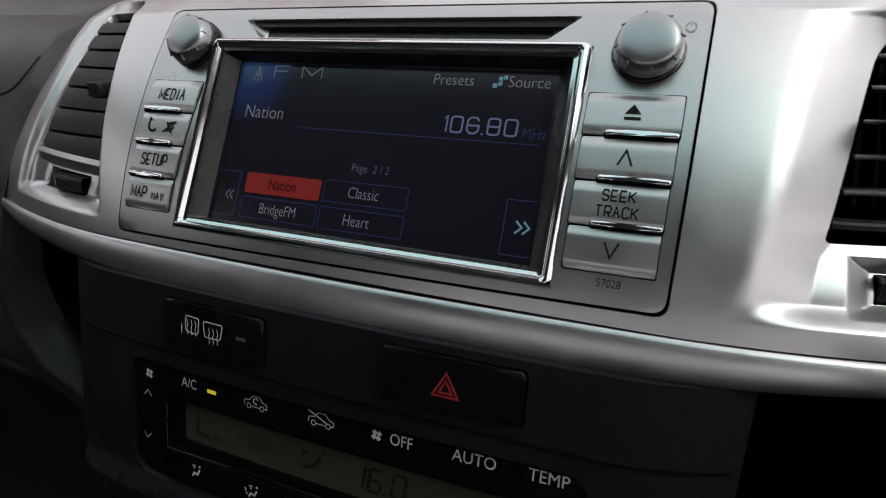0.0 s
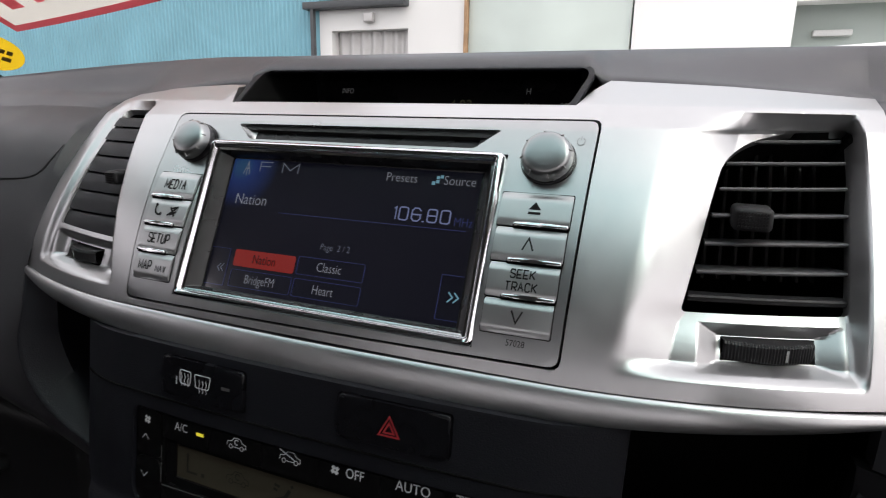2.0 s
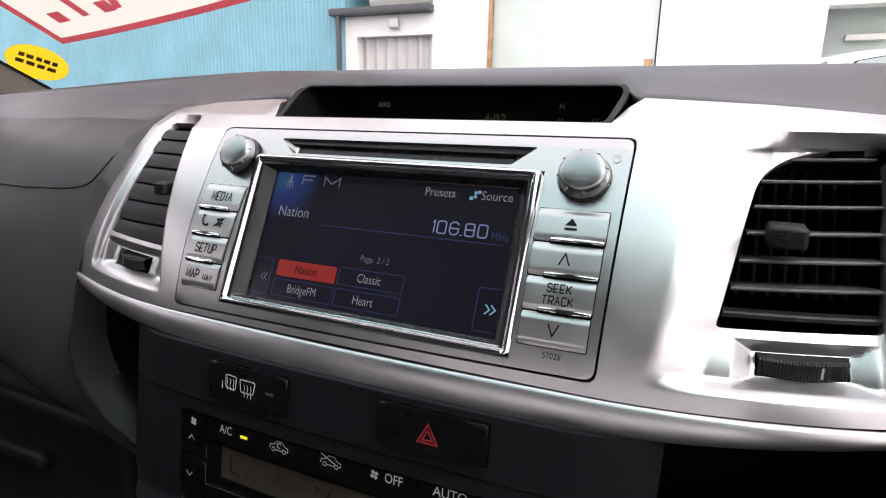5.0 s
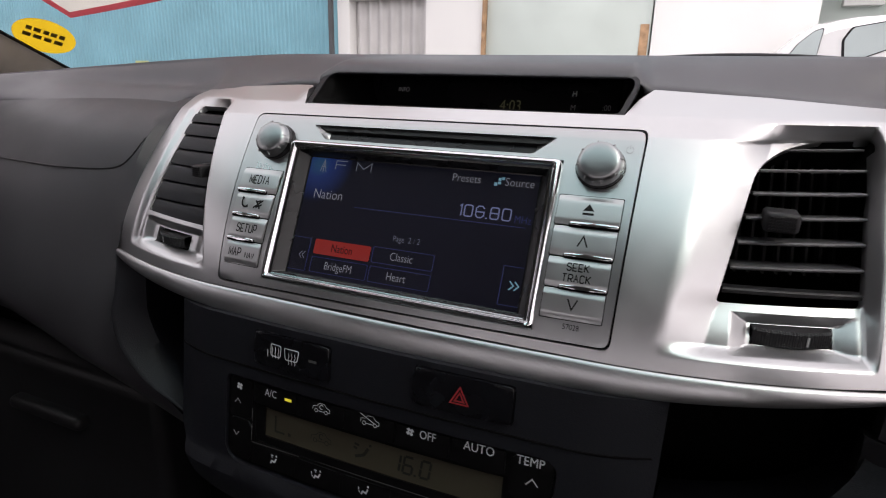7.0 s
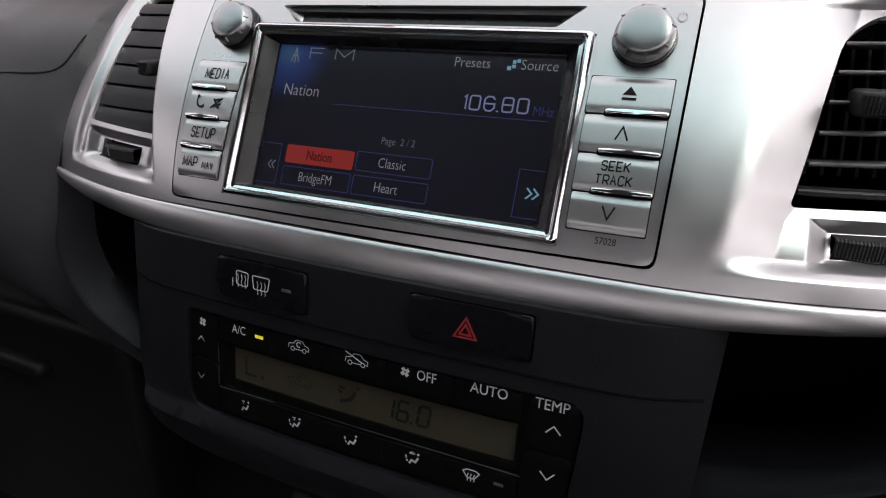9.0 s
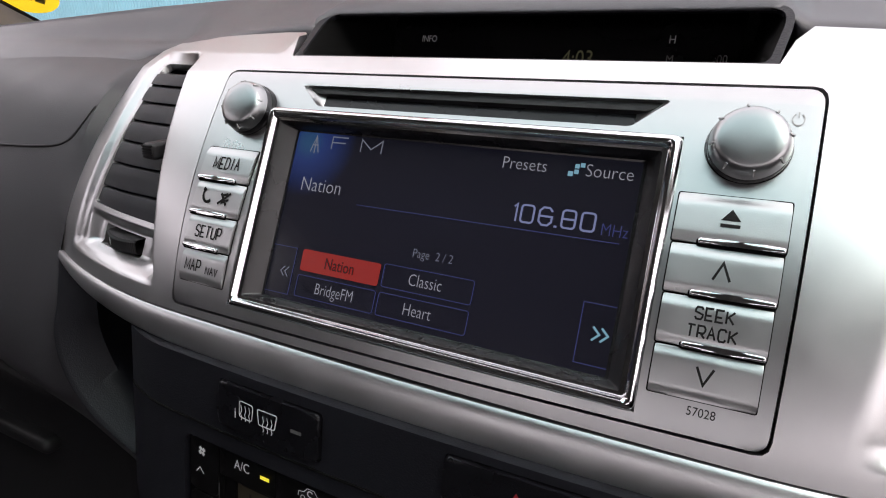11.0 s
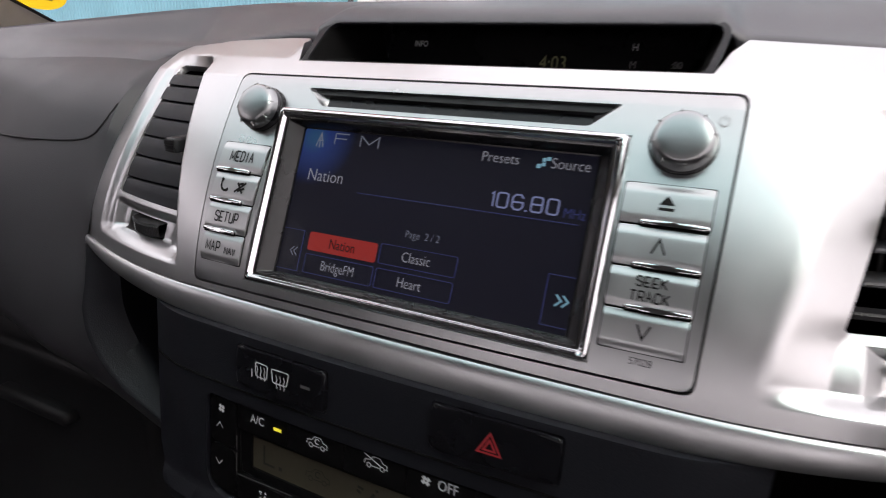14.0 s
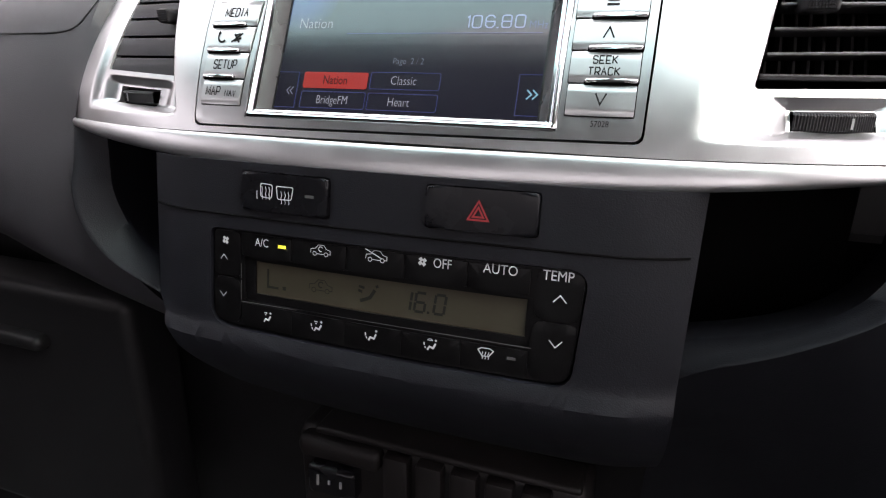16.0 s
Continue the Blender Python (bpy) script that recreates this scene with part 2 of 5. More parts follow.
def glass(name):
    """Clear glass that turns green-blue in a shade band along its top."""
    m = bpy.data.materials.new(name)
    m.use_nodes = True
    nt = m.node_tree
    b = nt.nodes["Principled BSDF"]
    b.inputs["Transmission Weight"].default_value = 1.0
    b.inputs["Roughness"].default_value = 0.0
    b.inputs["IOR"].default_value = 1.05
    coord = nt.nodes.new("ShaderNodeTexCoord")
    axes = nt.nodes.new("ShaderNodeSeparateXYZ")
    nt.links.new(coord.outputs["Object"], axes.inputs[0])
    up = nt.nodes.new("ShaderNodeMapRange")
    up.inputs["From Min"].default_value, up.inputs["From Max"].default_value = 1.46, 1.57
    nt.links.new(axes.outputs["Z"], up.inputs[0])
    tint = nt.nodes.new("ShaderNodeMixRGB")
    tint.inputs[1].default_value = (0.965, 0.995, 0.985, 1)
    tint.inputs[2].default_value = (0.56, 0.875, 0.845, 1)
    nt.links.new(up.outputs[0], tint.inputs[0])
    nt.links.new(tint.outputs[0], b.inputs["Base Color"])
    return m


GLASS = glass("window_glass")


def backlit(m, share):
    """Lets part of the light through a thin sheet such as a paper sticker."""
    nt = m.node_tree
    b = nt.nodes["Principled BSDF"]
    t = nt.nodes.new("ShaderNodeBsdfTranslucent")
    t.inputs[0].default_value = b.inputs["Base Color"].default_value
    mixer = nt.nodes.new("ShaderNodeMixShader")
    mixer.inputs[0].default_value = share
    nt.links.new(b.outputs[0], mixer.inputs[1])
    nt.links.new(t.outputs[0], mixer.inputs[2])
    nt.links.new(mixer.outputs[0], nt.nodes["Material Output"].inputs["Surface"])


for sheet_mat in (STICKER, STICKER_RED, YELLOW, NOTE_PAPER):
    backlit(sheet_mat, 0.55)


# ---- surfaces of the dashboard ----
def prof(z):
    """How far ahead the fascia stands at height z: convex, leaning away towards its top."""
    u = z - 1.108
    if u <= 0.092:
        return -0.0245 + 0.329 * u + 2.8 * u * u
    return 0.0295 + (u - 0.092) * 1.6


def sweep(x):
    """How far the fascia falls back towards its ends."""
    a = abs(x)
    if a < 0.11:
        return 0.15 * a * a + 0.0032
    return 0.005 + 0.033 * (a - 0.11) + 1.63 * (a - 0.11) ** 2


def corner(x, z):
    """The upper corners of the fascia fall back further, and its upper edge turns over."""
    return 0.015 * max(0.0, (abs(x) - 0.11) / 0.116) ** 2 * max(0.0, (z - 1.12) / 0.095) ** 1.5 + 1.1 * max(0.0, z - 1.2092) * smooth(0.098, 0.104, abs(x))


def smooth(a, b, v):
    t = min(1.0, max(0.0, (v - a) / (b - a)))
    return t * t * (3 - 2 * t)


def lerp(a, b, t):
    return a + (b - a) * t


def bend(t, r=0.3):
    """Rises from 0 to 1 as a straight slope that starts in a rounded crease."""
    t = min(1.0, max(0.0, t))
    return (t * t / (2 * r) if t < r else t - r / 2) / (1 - r / 2)


def dish(x, z):
    """The hollow round each air vent, and the deeper pocket of its thumbwheel."""
    a = abs(x - 0.0008)
    if x > 0:
        edge, start = 0.1572 + 0.17 * (z - 1.136) + 0.0040 * smooth(1.130, 1.142, z), 0.1308 + 0.13 * (z - 1.112)
        deep = 0.0094 * lerp(0.70, 1.13, smooth(1.116, 1.140, z)) + 0.0105 * smooth(1.182, 1.201, z)
        wall = smooth(0.2198, 0.2166, a)
        roof = max(0.0, min(1.0, (1.2074 - z) / 0.0092))
        pocket = 0.0048 * max(0.0, min(1.0, (a - 0.1640) / 0.0085, (0.2150 - a) / 0.0070, (1.1330 - z) / 0.0042, (z - 1.1150) / 0.0045))
    else:
        edge = 0.1398 + 0.33 * (z - 1.134)
        start = edge - 0.0090
        deep = lerp(0.0095, 0.0030, min(1.0, max(0.0, (a - edge) / (0.2000 - edge)))) + 0.0020 * smooth(1.170, 1.198, z)
        wall = smooth(0.2085, 0.2030, a + 0.05 * (z - 1.134))
        roof = max(0.0, min(1.0, (1.2085 - z) / 0.0065))
        pocket = 0.0040 * smooth(0.1400, 0.1500, a) * smooth(0.2010, 0.1920, a)
        pocket *= smooth(1.1150, 1.1200, z) * smooth(1.1332, 1.1288, z)
    d = deep * bend((a - start) / (edge - start)) * wall * smooth(1.1110, 1.1185, z) * roof
    if x > 0:
        d *= 1 - 0.90 * smooth(1.180, 1.2070, z) * smooth(0.188, 0.154, a)
    return d + pocket


def fascia_at(x, z, d):
    e = 1e-4
    n = Vector(((sweep(x + e) - sweep(x - e)) / (2 * e), -1.0, (prof(z + e) - prof(z - e)) / (2 * e))).normalized()
    return Vector((x, prof(z) + sweep(x) + corner(x, z), z)) + d * n


def fascia_dished(x, z, d):
    """The fascia with its hollows: sunk square to the surface low down, straight back under the brow above."""
    k, h = smooth(1.170, 1.200, z), dish(x, z)
    x += 0.0030 * smooth(0.2210, 0.2285, x) * smooth(1.115, 1.225, z)
    return fascia_at(x, z, d - (1 - k) * h) + Vector((0, k * h, 0))


def lower_at(x, z, d):
    """The upright panel under the fascia."""
    y = -0.0335 - (1.08 - z) * 0.14 + 0.25 * (x * x - 0.003)
    if abs(x) > 0.105:
        y += 6.0 * (abs(x) - 0.105) ** 2
    if z < 1.004:
        y += 13.0 * (1.004 - z) ** 2
    y -= 0.0045 * smooth(1.0068, 0.9980, z)
    return Vector((x, y - d * 0.99, z + d * 0.14))


TB = radians(25)


def screen_at(u, v, w):
    """On the leaning plane of the display: u across, v up its slope, w out of it."""
    return Vector((u + 0.001, v * math.sin(TB) - w * math.cos(TB), 1.15 + v * math.cos(TB) + w * math.sin(TB)))


# ---- building helpers ----
def thing(name, place, label, category, group="", kind=""):
    ob = new(name)
    ob.location = place
    ob.empty_display_size = 0.02
    return tagged(ob, label, category, group, kind)


def part(name, bm, mat, parent=None, label="", sharp=35):
    me = bpy.data.meshes.new(name)
    bm.normal_update()
    bm.to_mesh(me)
    bm.free()
    me.polygons.foreach_set("use_smooth", [True] * len(me.polygons))
    me.set_sharp_from_angle(angle=radians(sharp))
    me.materials.append(mat)
    ob = new(name, me)
    if parent:
        ob.parent = parent
        if parent.type == "EMPTY":
            ob.matrix_parent_inverse = Matrix.Translation(-parent.location)
    return tagged(ob, label)


def rounded(points, r, steps=4):
    """A closed outline with its corners rounded; r is one radius or one a corner."""
    out, n = [], len(points)
    for i, p in enumerate(points):
        p = Vector(p)
        a, b = Vector(points[i - 1]) - p, Vector(points[(i + 1) % n]) - p
        k = r[i] if isinstance(r, (list, tuple)) else r
        if k <= 0:
            out.append(p)
            continue
        k = min(k, a.length * 0.49, b.length * 0.49)
        p0, p1 = p + a.normalized() * k, p + b.normalized() * k
        for s in range(steps + 1):
            t = s / steps
            out.append((1 - t) ** 2 * p0 + 2 * t * (1 - t) * p + t * t * p1)
    return [(q.x, q.y) for q in out]


def rect(x0, x1, z0, z1):
    return [(x0, z0), (x1, z0), (x1, z1), (x0, z1)]


def inside(x, z, poly):
    hit = False
    for (x0, z0), (x1, z1) in zip(poly, poly[1:] + poly[:1]):
        if (z0 > z) != (z1 > z) and x < (x1 - x0) * (z - z0) / (z1 - z0) + x0:
            hit = not hit
    return hit


def cut(bm, co, no):
    bmesh.ops.bisect_plane(bm, geom=bm.verts[:] + bm.edges[:] + bm.faces[:], plane_co=co, plane_no=no, dist=1e-7)


def sheet(outline, holes=(), step=0.0, zstep=0.0, xlines=(), zlines=(), slants=()):
    """A flat piece in x and z, cut into a grid so that it can follow a curved surface, with holes through it."""
    bm = bmesh.new()
    bm.faces.new([bm.verts.new((x, 0, z)) for x, z in outline])
    xs, zs = [p[0] for p in outline], [p[1] for p in outline]
    if step:
        n = int((max(xs) - min(xs)) / step)
        for i in range(1, n + 1):
            cut(bm, (min(xs) + i * (max(xs) - min(xs)) / (n + 1), 0, 0), (1, 0, 0))
        zstep = zstep or step
        n = int((max(zs) - min(zs)) / zstep)
        for i in range(1, n + 1):
            cut(bm, (0, 0, min(zs) + i * (max(zs) - min(zs)) / (n + 1)), (0, 0, 1))
    for x in xlines:
        cut(bm, (x, 0, 0), (1, 0, 0))
    for z in zlines:
        cut(bm, (0, 0, z), (0, 0, 1))
    for p, q in slants:
        cut(bm, (p[0], 0, p[1]), (q[1] - p[1], 0, p[0] - q[0]))
    for h in holes:
        for (x0, z0), (x1, z1) in zip(h, h[1:] + h[:1]):
            cut(bm, (x0, 0, z0), (z1 - z0, 0, x0 - x1))
        gone = [f for f in bm.faces if inside(f.calc_center_median().x, f.calc_center_median().z, h)]
        bmesh.ops.delete(bm, geom=gone, context="FACES")
    return bm


def slab(bm, surf, d0, d1, bevel=0.0, segments=2, back=False):
    """Gives a flat sheet its thickness from d0 to d1 out of a surface, rounds its front edge and lays it on the surface."""
    bmesh.ops.recalc_face_normals(bm, faces=bm.faces[:])
    for f in bm.faces:
        if f.normal.y > 0:
            f.normal_flip()
    for v in bm.verts:
        v.co.y = -d1
    rim = [e for e in bm.edges if e.is_boundary]
    if d0 < d1:
        made = bmesh.ops.extrude_edge_only(bm, edges=rim)
        for v in made["geom"]:
            if isinstance(v, bmesh.types.BMVert):
                v.co.y = -d0
        if bevel:
            bmesh.ops.bevel(bm, geom=rim, offset=bevel, segments=segments, profile=0.5, affect="EDGES", clamp_overlap=True)
    for v in bm.verts:
        v.co = surf(v.co.x, v.co.z, -v.co.y)
    bmesh.ops.recalc_face_normals(bm, faces=bm.faces[:])
    return bm


def ribbon(paths, width, bm=None):
    """Flat strokes of one width along polylines in x and z."""
    bm = bm or bmesh.new()
    for path in paths:
        pts = [Vector((p[0], p[1])) for p in path]
        closed = (pts[0] - pts[-1]).length < 1e-7
        if closed:
            pts = pts[:-1]
        n, pairs = len(pts), []
        for i, p in enumerate(pts):
            a = pts[i - 1] if i or closed else None
            b = pts[(i + 1) % n] if i < n - 1 or closed else None
            t = ((b - p).normalized() if b else Vector((0, 0))) + ((p - a).normalized() if a else Vector((0, 0)))
            t = t.normalized() if t.length > 1e-9 else Vector((1, 0))
            s = Vector((-t.y, t.x))
            k = width / 2
            if a and b:
                k /= max(0.5, abs(s.dot(Vector((-(b - p).normalized().y, (b - p).normalized().x)))))
            pairs.append((bm.verts.new((p.x + s.x * k, 0, p.y + s.y * k)), bm.verts.new((p.x - s.x * k, 0, p.y - s.y * k))))
        for i in range(n if closed else n - 1):
            (a, b), (c, d) = pairs[i], pairs[(i + 1) % n]
            bm.faces.new((a, b, d, c))
    return bm


def letters(body, size, narrow=0.85, bold=0.0, slant=0.0):
    """Words in the built-in font as a flat mesh in x and z, centred."""
    cu = bpy.data.curves.new("letters", "FONT")
    cu.body, cu.size, cu.align_x, cu.align_y = body, size, "CENTER", "CENTER"
    cu.offset, cu.resolution_u, cu.shear = bold * size, 3, slant
    ob = bpy.data.objects.new("letters", cu)
    me = bpy.data.meshes.new_from_object(ob)
    bm = bmesh.new()
    bm.from_mesh(me)
    for v in bm.verts:
        v.co = (v.co.x * narrow, 0, v.co.y)
    bpy.data.objects.remove(ob)
    bpy.data.curves.remove(cu)
    bpy.data.meshes.remove(me)
    return bm


STROKES = {"A": "00 25 50|12 42", "C": "51 40 10 01 04 15 45 54", "D": "00 05 35 54 51 30 00", "E": "50 00 05 55|02 42", "I": "20 25", "K": "00 05|55 02|13 50", "M": "00 05 31 65 60",
           "N": "00 05 50 55", "P": "00 05 45 54 53 42 02", "R": "00 05 45 54 53 42 02|22 50", "S": "01 10 40 51 52 03 04 15 45 54", "T": "05 55|25 20", "U": "05 01 10 40 51 55", "V": "05 20 45"}


def stencil(word, high, wide, line):
    """Words in plain strokes of one width, flat in x and z, centred."""
    widths = [{"I": 4, "M": 6}.get(ch, 5) for ch in word]
    full = sum(widths) + 2.0 * (len(word) - 1)
    bm, x = bmesh.new(), -full / 2
    for ch, w in zip(word, widths):
        ribbon([[((x + int(p[0])) * wide / 5, (int(p[1]) - 2.5) * high / 5) for p in path.split()] for path in STROKES[ch].split("|")], line, bm)
        x += w + 2.0
    return bm


def shift(bm, x, z, turn=0.0, scale=1.0):
    c, s = math.cos(turn) * scale, math.sin(turn) * scale
    for v in bm.verts:
        v.co = (v.co.x * c - v.co.z * s + x, 0, v.co.x * s + v.co.z * c + z)
    return bm


def flat(bm, surf, d):
    """Lays a flat mark d proud of a surface."""
    for v in bm.verts:
        v.co = surf(v.co.x, v.co.z, d)
    return bm


def skin(rows, thick=0.0, closed=False):
    """A skin through rows of points; thick gives it depth along its normals."""
    bm = bmesh.new()
    grid = [[bm.verts.new(p) for p in row] for row in rows]
    for a, b in zip(grid, grid[1:]):
        n = len(a)
        for i in range(n if closed else n - 1):
            bm.faces.new((a[i], a[(i + 1) % n], b[(i + 1) % n], b[i]))
    bmesh.ops.recalc_face_normals(bm, faces=bm.faces[:])
    if thick:
        bmesh.ops.solidify(bm, geom=bm.faces[:], thickness=thick)
        bmesh.ops.recalc_face_normals(bm, faces=bm.faces[:])
    return bm


def box(x0, x1, y0, y1, z0, z1, bevel=0.0, segments=2):
    bm = bmesh.new()
    bmesh.ops.create_cube(bm, size=1.0)
    for v in bm.verts:
        v.co = ((x0 + x1) / 2 + v.co.x * (x1 - x0), (y0 + y1) / 2 + v.co.y * (y1 - y0), (z0 + z1) / 2 + v.co.z * (z1 - z0))
    if bevel:
        bmesh.ops.bevel(bm, geom=bm.edges[:], offset=bevel, segments=segments, profile=0.5, affect="EDGES")
    return bm


def turned(profile, sides=32):
    """A turned solid round its own z axis from (radius, height) pairs."""
    bm = bmesh.new()
    rings = []
    for r, h in profile:
        if r < 1e-6:
            rings.append([bm.verts.new((0, 0, h))])
        else:
            rings.append([bm.verts.new((r * math.cos(2 * math.pi * i / sides), r * math.sin(2 * math.pi * i / sides), h)) for i in range(sides)])
    for a, b in zip(rings, rings[1:]):
        for i in range(sides):
            j = (i + 1) % sides
            if len(a) == 1:
                bm.faces.new((a[0], b[i], b[j]))
            elif len(b) == 1:
                bm.faces.new((a[i], a[j], b[0]))
            else:
                bm.faces.new((a[i], a[j], b[j], b[i]))
    bmesh.ops.recalc_face_normals(bm, faces=bm.faces[:])
    return bm


def tube(path, r, sides=10):
    """A round bar along a path of points; r is one radius or one a point."""
    rows = []
    pts = [Vector(p) for p in path]
    for i, p in enumerate(pts):
        t = (pts[min(i + 1, len(pts) - 1)] - pts[max(i - 1, 0)]).normalized()
        a = t.orthogonal().normalized() if abs(t.z) > 0.9 else t.cross(Vector((0, 0, 1))).normalized()
        b = t.cross(a)
        k = r[i] if isinstance(r, (list, tuple)) else r
        rows.append([p + k * (math.cos(2 * math.pi * s / sides) * a + math.sin(2 * math.pi * s / sides) * b) for s in range(sides)])
    bm = skin(rows, closed=True)
    for ring in (rows[0], rows[-1]):
        vs = [min(bm.verts, key=lambda v: (v.co - p).length) for p in ring]
        bm.faces.new(vs)
    bmesh.ops.recalc_face_normals(bm, faces=bm.faces[:])
    return bm


def spun(bm, m):
    bmesh.ops.transform(bm, matrix=m, verts=bm.verts[:])
    return bm


def upright(place, out):
    """A frame whose z axis points along out and whose y axis points up as far as it can."""
    z = Vector(out).normalized()
    x = Vector((0, 0, 1)).cross(z).normalized()
    y = z.cross(x)
    return Matrix.Translation(place) @ Matrix((x, y, z)).transposed().to_4x4()


def arc(cx, cz, r, a0, a1, n=8):
    return [(cx + r * math.cos(radians(a0 + (a1 - a0) * i / n)), cz + r * math.sin(radians(a0 + (a1 - a0) * i / n))) for i in range(n + 1)]


# ---- silver fascia ----
fascia = thing("centre_fascia", (0, 0, 1.1), "silver painted plastic fascia round the radio and air vents", "dashboard panel")
PLATE = [(-0.1095, 1.1085), (0.1150, 1.1105), (0.1168, 1.2018), (-0.1178, 1.2005)]
PLATE_HOLE = [(-0.1105, 1.1075), (0.1160, 1.1095), (0.1178, 1.2029), (-0.1188, 1.2016)]
VENT_R = [(0.1578, 1.1362), (0.21815, 1.1368), (0.21815, 1.2004), (0.1930, 1.1990), (0.1762, 1.1952), (0.1672, 1.1890)]
VENT_L = [(-0.1405, 1.1356), (-0.1590, 1.1945), (-0.1650, 1.2022), (-0.1950, 1.2022), (-0.1995, 1.1356)]
WHEEL_R = rect(0.1745, 0.2085, 1.1196, 1.1286)
WHEEL_L = rect(-0.1890, -0.1545, 1.1180, 1.1280)
OUT = [(-0.2270, 1.1050), (-0.20, 1.1045), (-0.12, 1.1046), (0.0, 1.1050), (0.12, 1.1046), (0.20, 1.1050), (0.2285, 1.1056),
       (0.2285, 1.13), (0.2285, 1.17), (0.2285, 1.2147), (0.17, 1.2190), (0.1145, 1.2216), (0.1085, 1.2165), (0.1040, 1.2090), (0.05, 1.2088), (-0.05, 1.2084),
       (-0.0915, 1.2082), (-0.0985, 1.2165), (-0.1060, 1.2190), (-0.1190, 1.2190), (-0.16, 1.2172), (-0.2140, 1.2140), (-0.2225, 1.2080), (-0.2250, 1.17), (-0.2265, 1.13)]
bm = sheet(OUT, [rounded(PLATE_HOLE, 0.004, 3), rounded(VENT_R, [0.002, 0.002, 0.003, 0.010, 0.007, 0.005], 4),
                 rounded(VENT_L, [0.002, 0.005, 0.004, 0.003, 0.002], 3), WHEEL_R, WHEEL_L], 0.0020, 0.0017,
           [0.2168, 0.2174, 0.2189, 0.2193, 0.2197, 0.2201, 0.2206] + [-0.2143 - 0.0005 * i for i in range(9)] + [0.0008 + s * (0.1530 + 0.001 * i) for s in (-1, 1) for i in range(8)] + [0.1640 + 0.0014 * i for i in range(8)],
           [1.1110 + 0.0006 * i for i in range(17)] + [1.1288 + 0.0006 * i for i in range(11)] + [1.1880 + 0.0008 * i for i in range(30)],
           [((0.0008 + 0.1300 + 0.0013 * i, 1.112), (0.0008 + 0.1430 + 0.0013 * i, 1.212)) for i in range(9)]
           + [((0.0008 - 0.1228 - 0.0011 * i, 1.112), (0.0008 - 0.1558 - 0.0011 * i, 1.212)) for i in range(9)])
part("panel", slab(bm, fascia_dished, -0.004, 0.0, 0.0005), SILVER, fascia)

# the rounded silver lip along the foot of the fascia
rows = []
for i in range(81):
    x = -0.2262 + 0.4552 * i / 80
    k = abs(x - 0.001) / 0.2275
    top, foot = 1.1039 + 0.0008 * k, 1.0884 + 0.0112 * k * k
    row = []
    for s in range(13):
        a = math.pi * s / 12
        z = (top + foot) / 2 + (top - foot) / 2 * math.cos(a)
        row.append(fascia_at(x, z, 0.0030 * math.sin(a) ** 0.5 - 0.001))
    row.append(fascia_at(x, foot + 0.001, -0.012))
    row.append(fascia_at(x, top - 0.001, -0.012))
    rows.append(row)
part("trim_strip", skin(rows, closed=True), SILVER, fascia, "rounded silver trim strip")


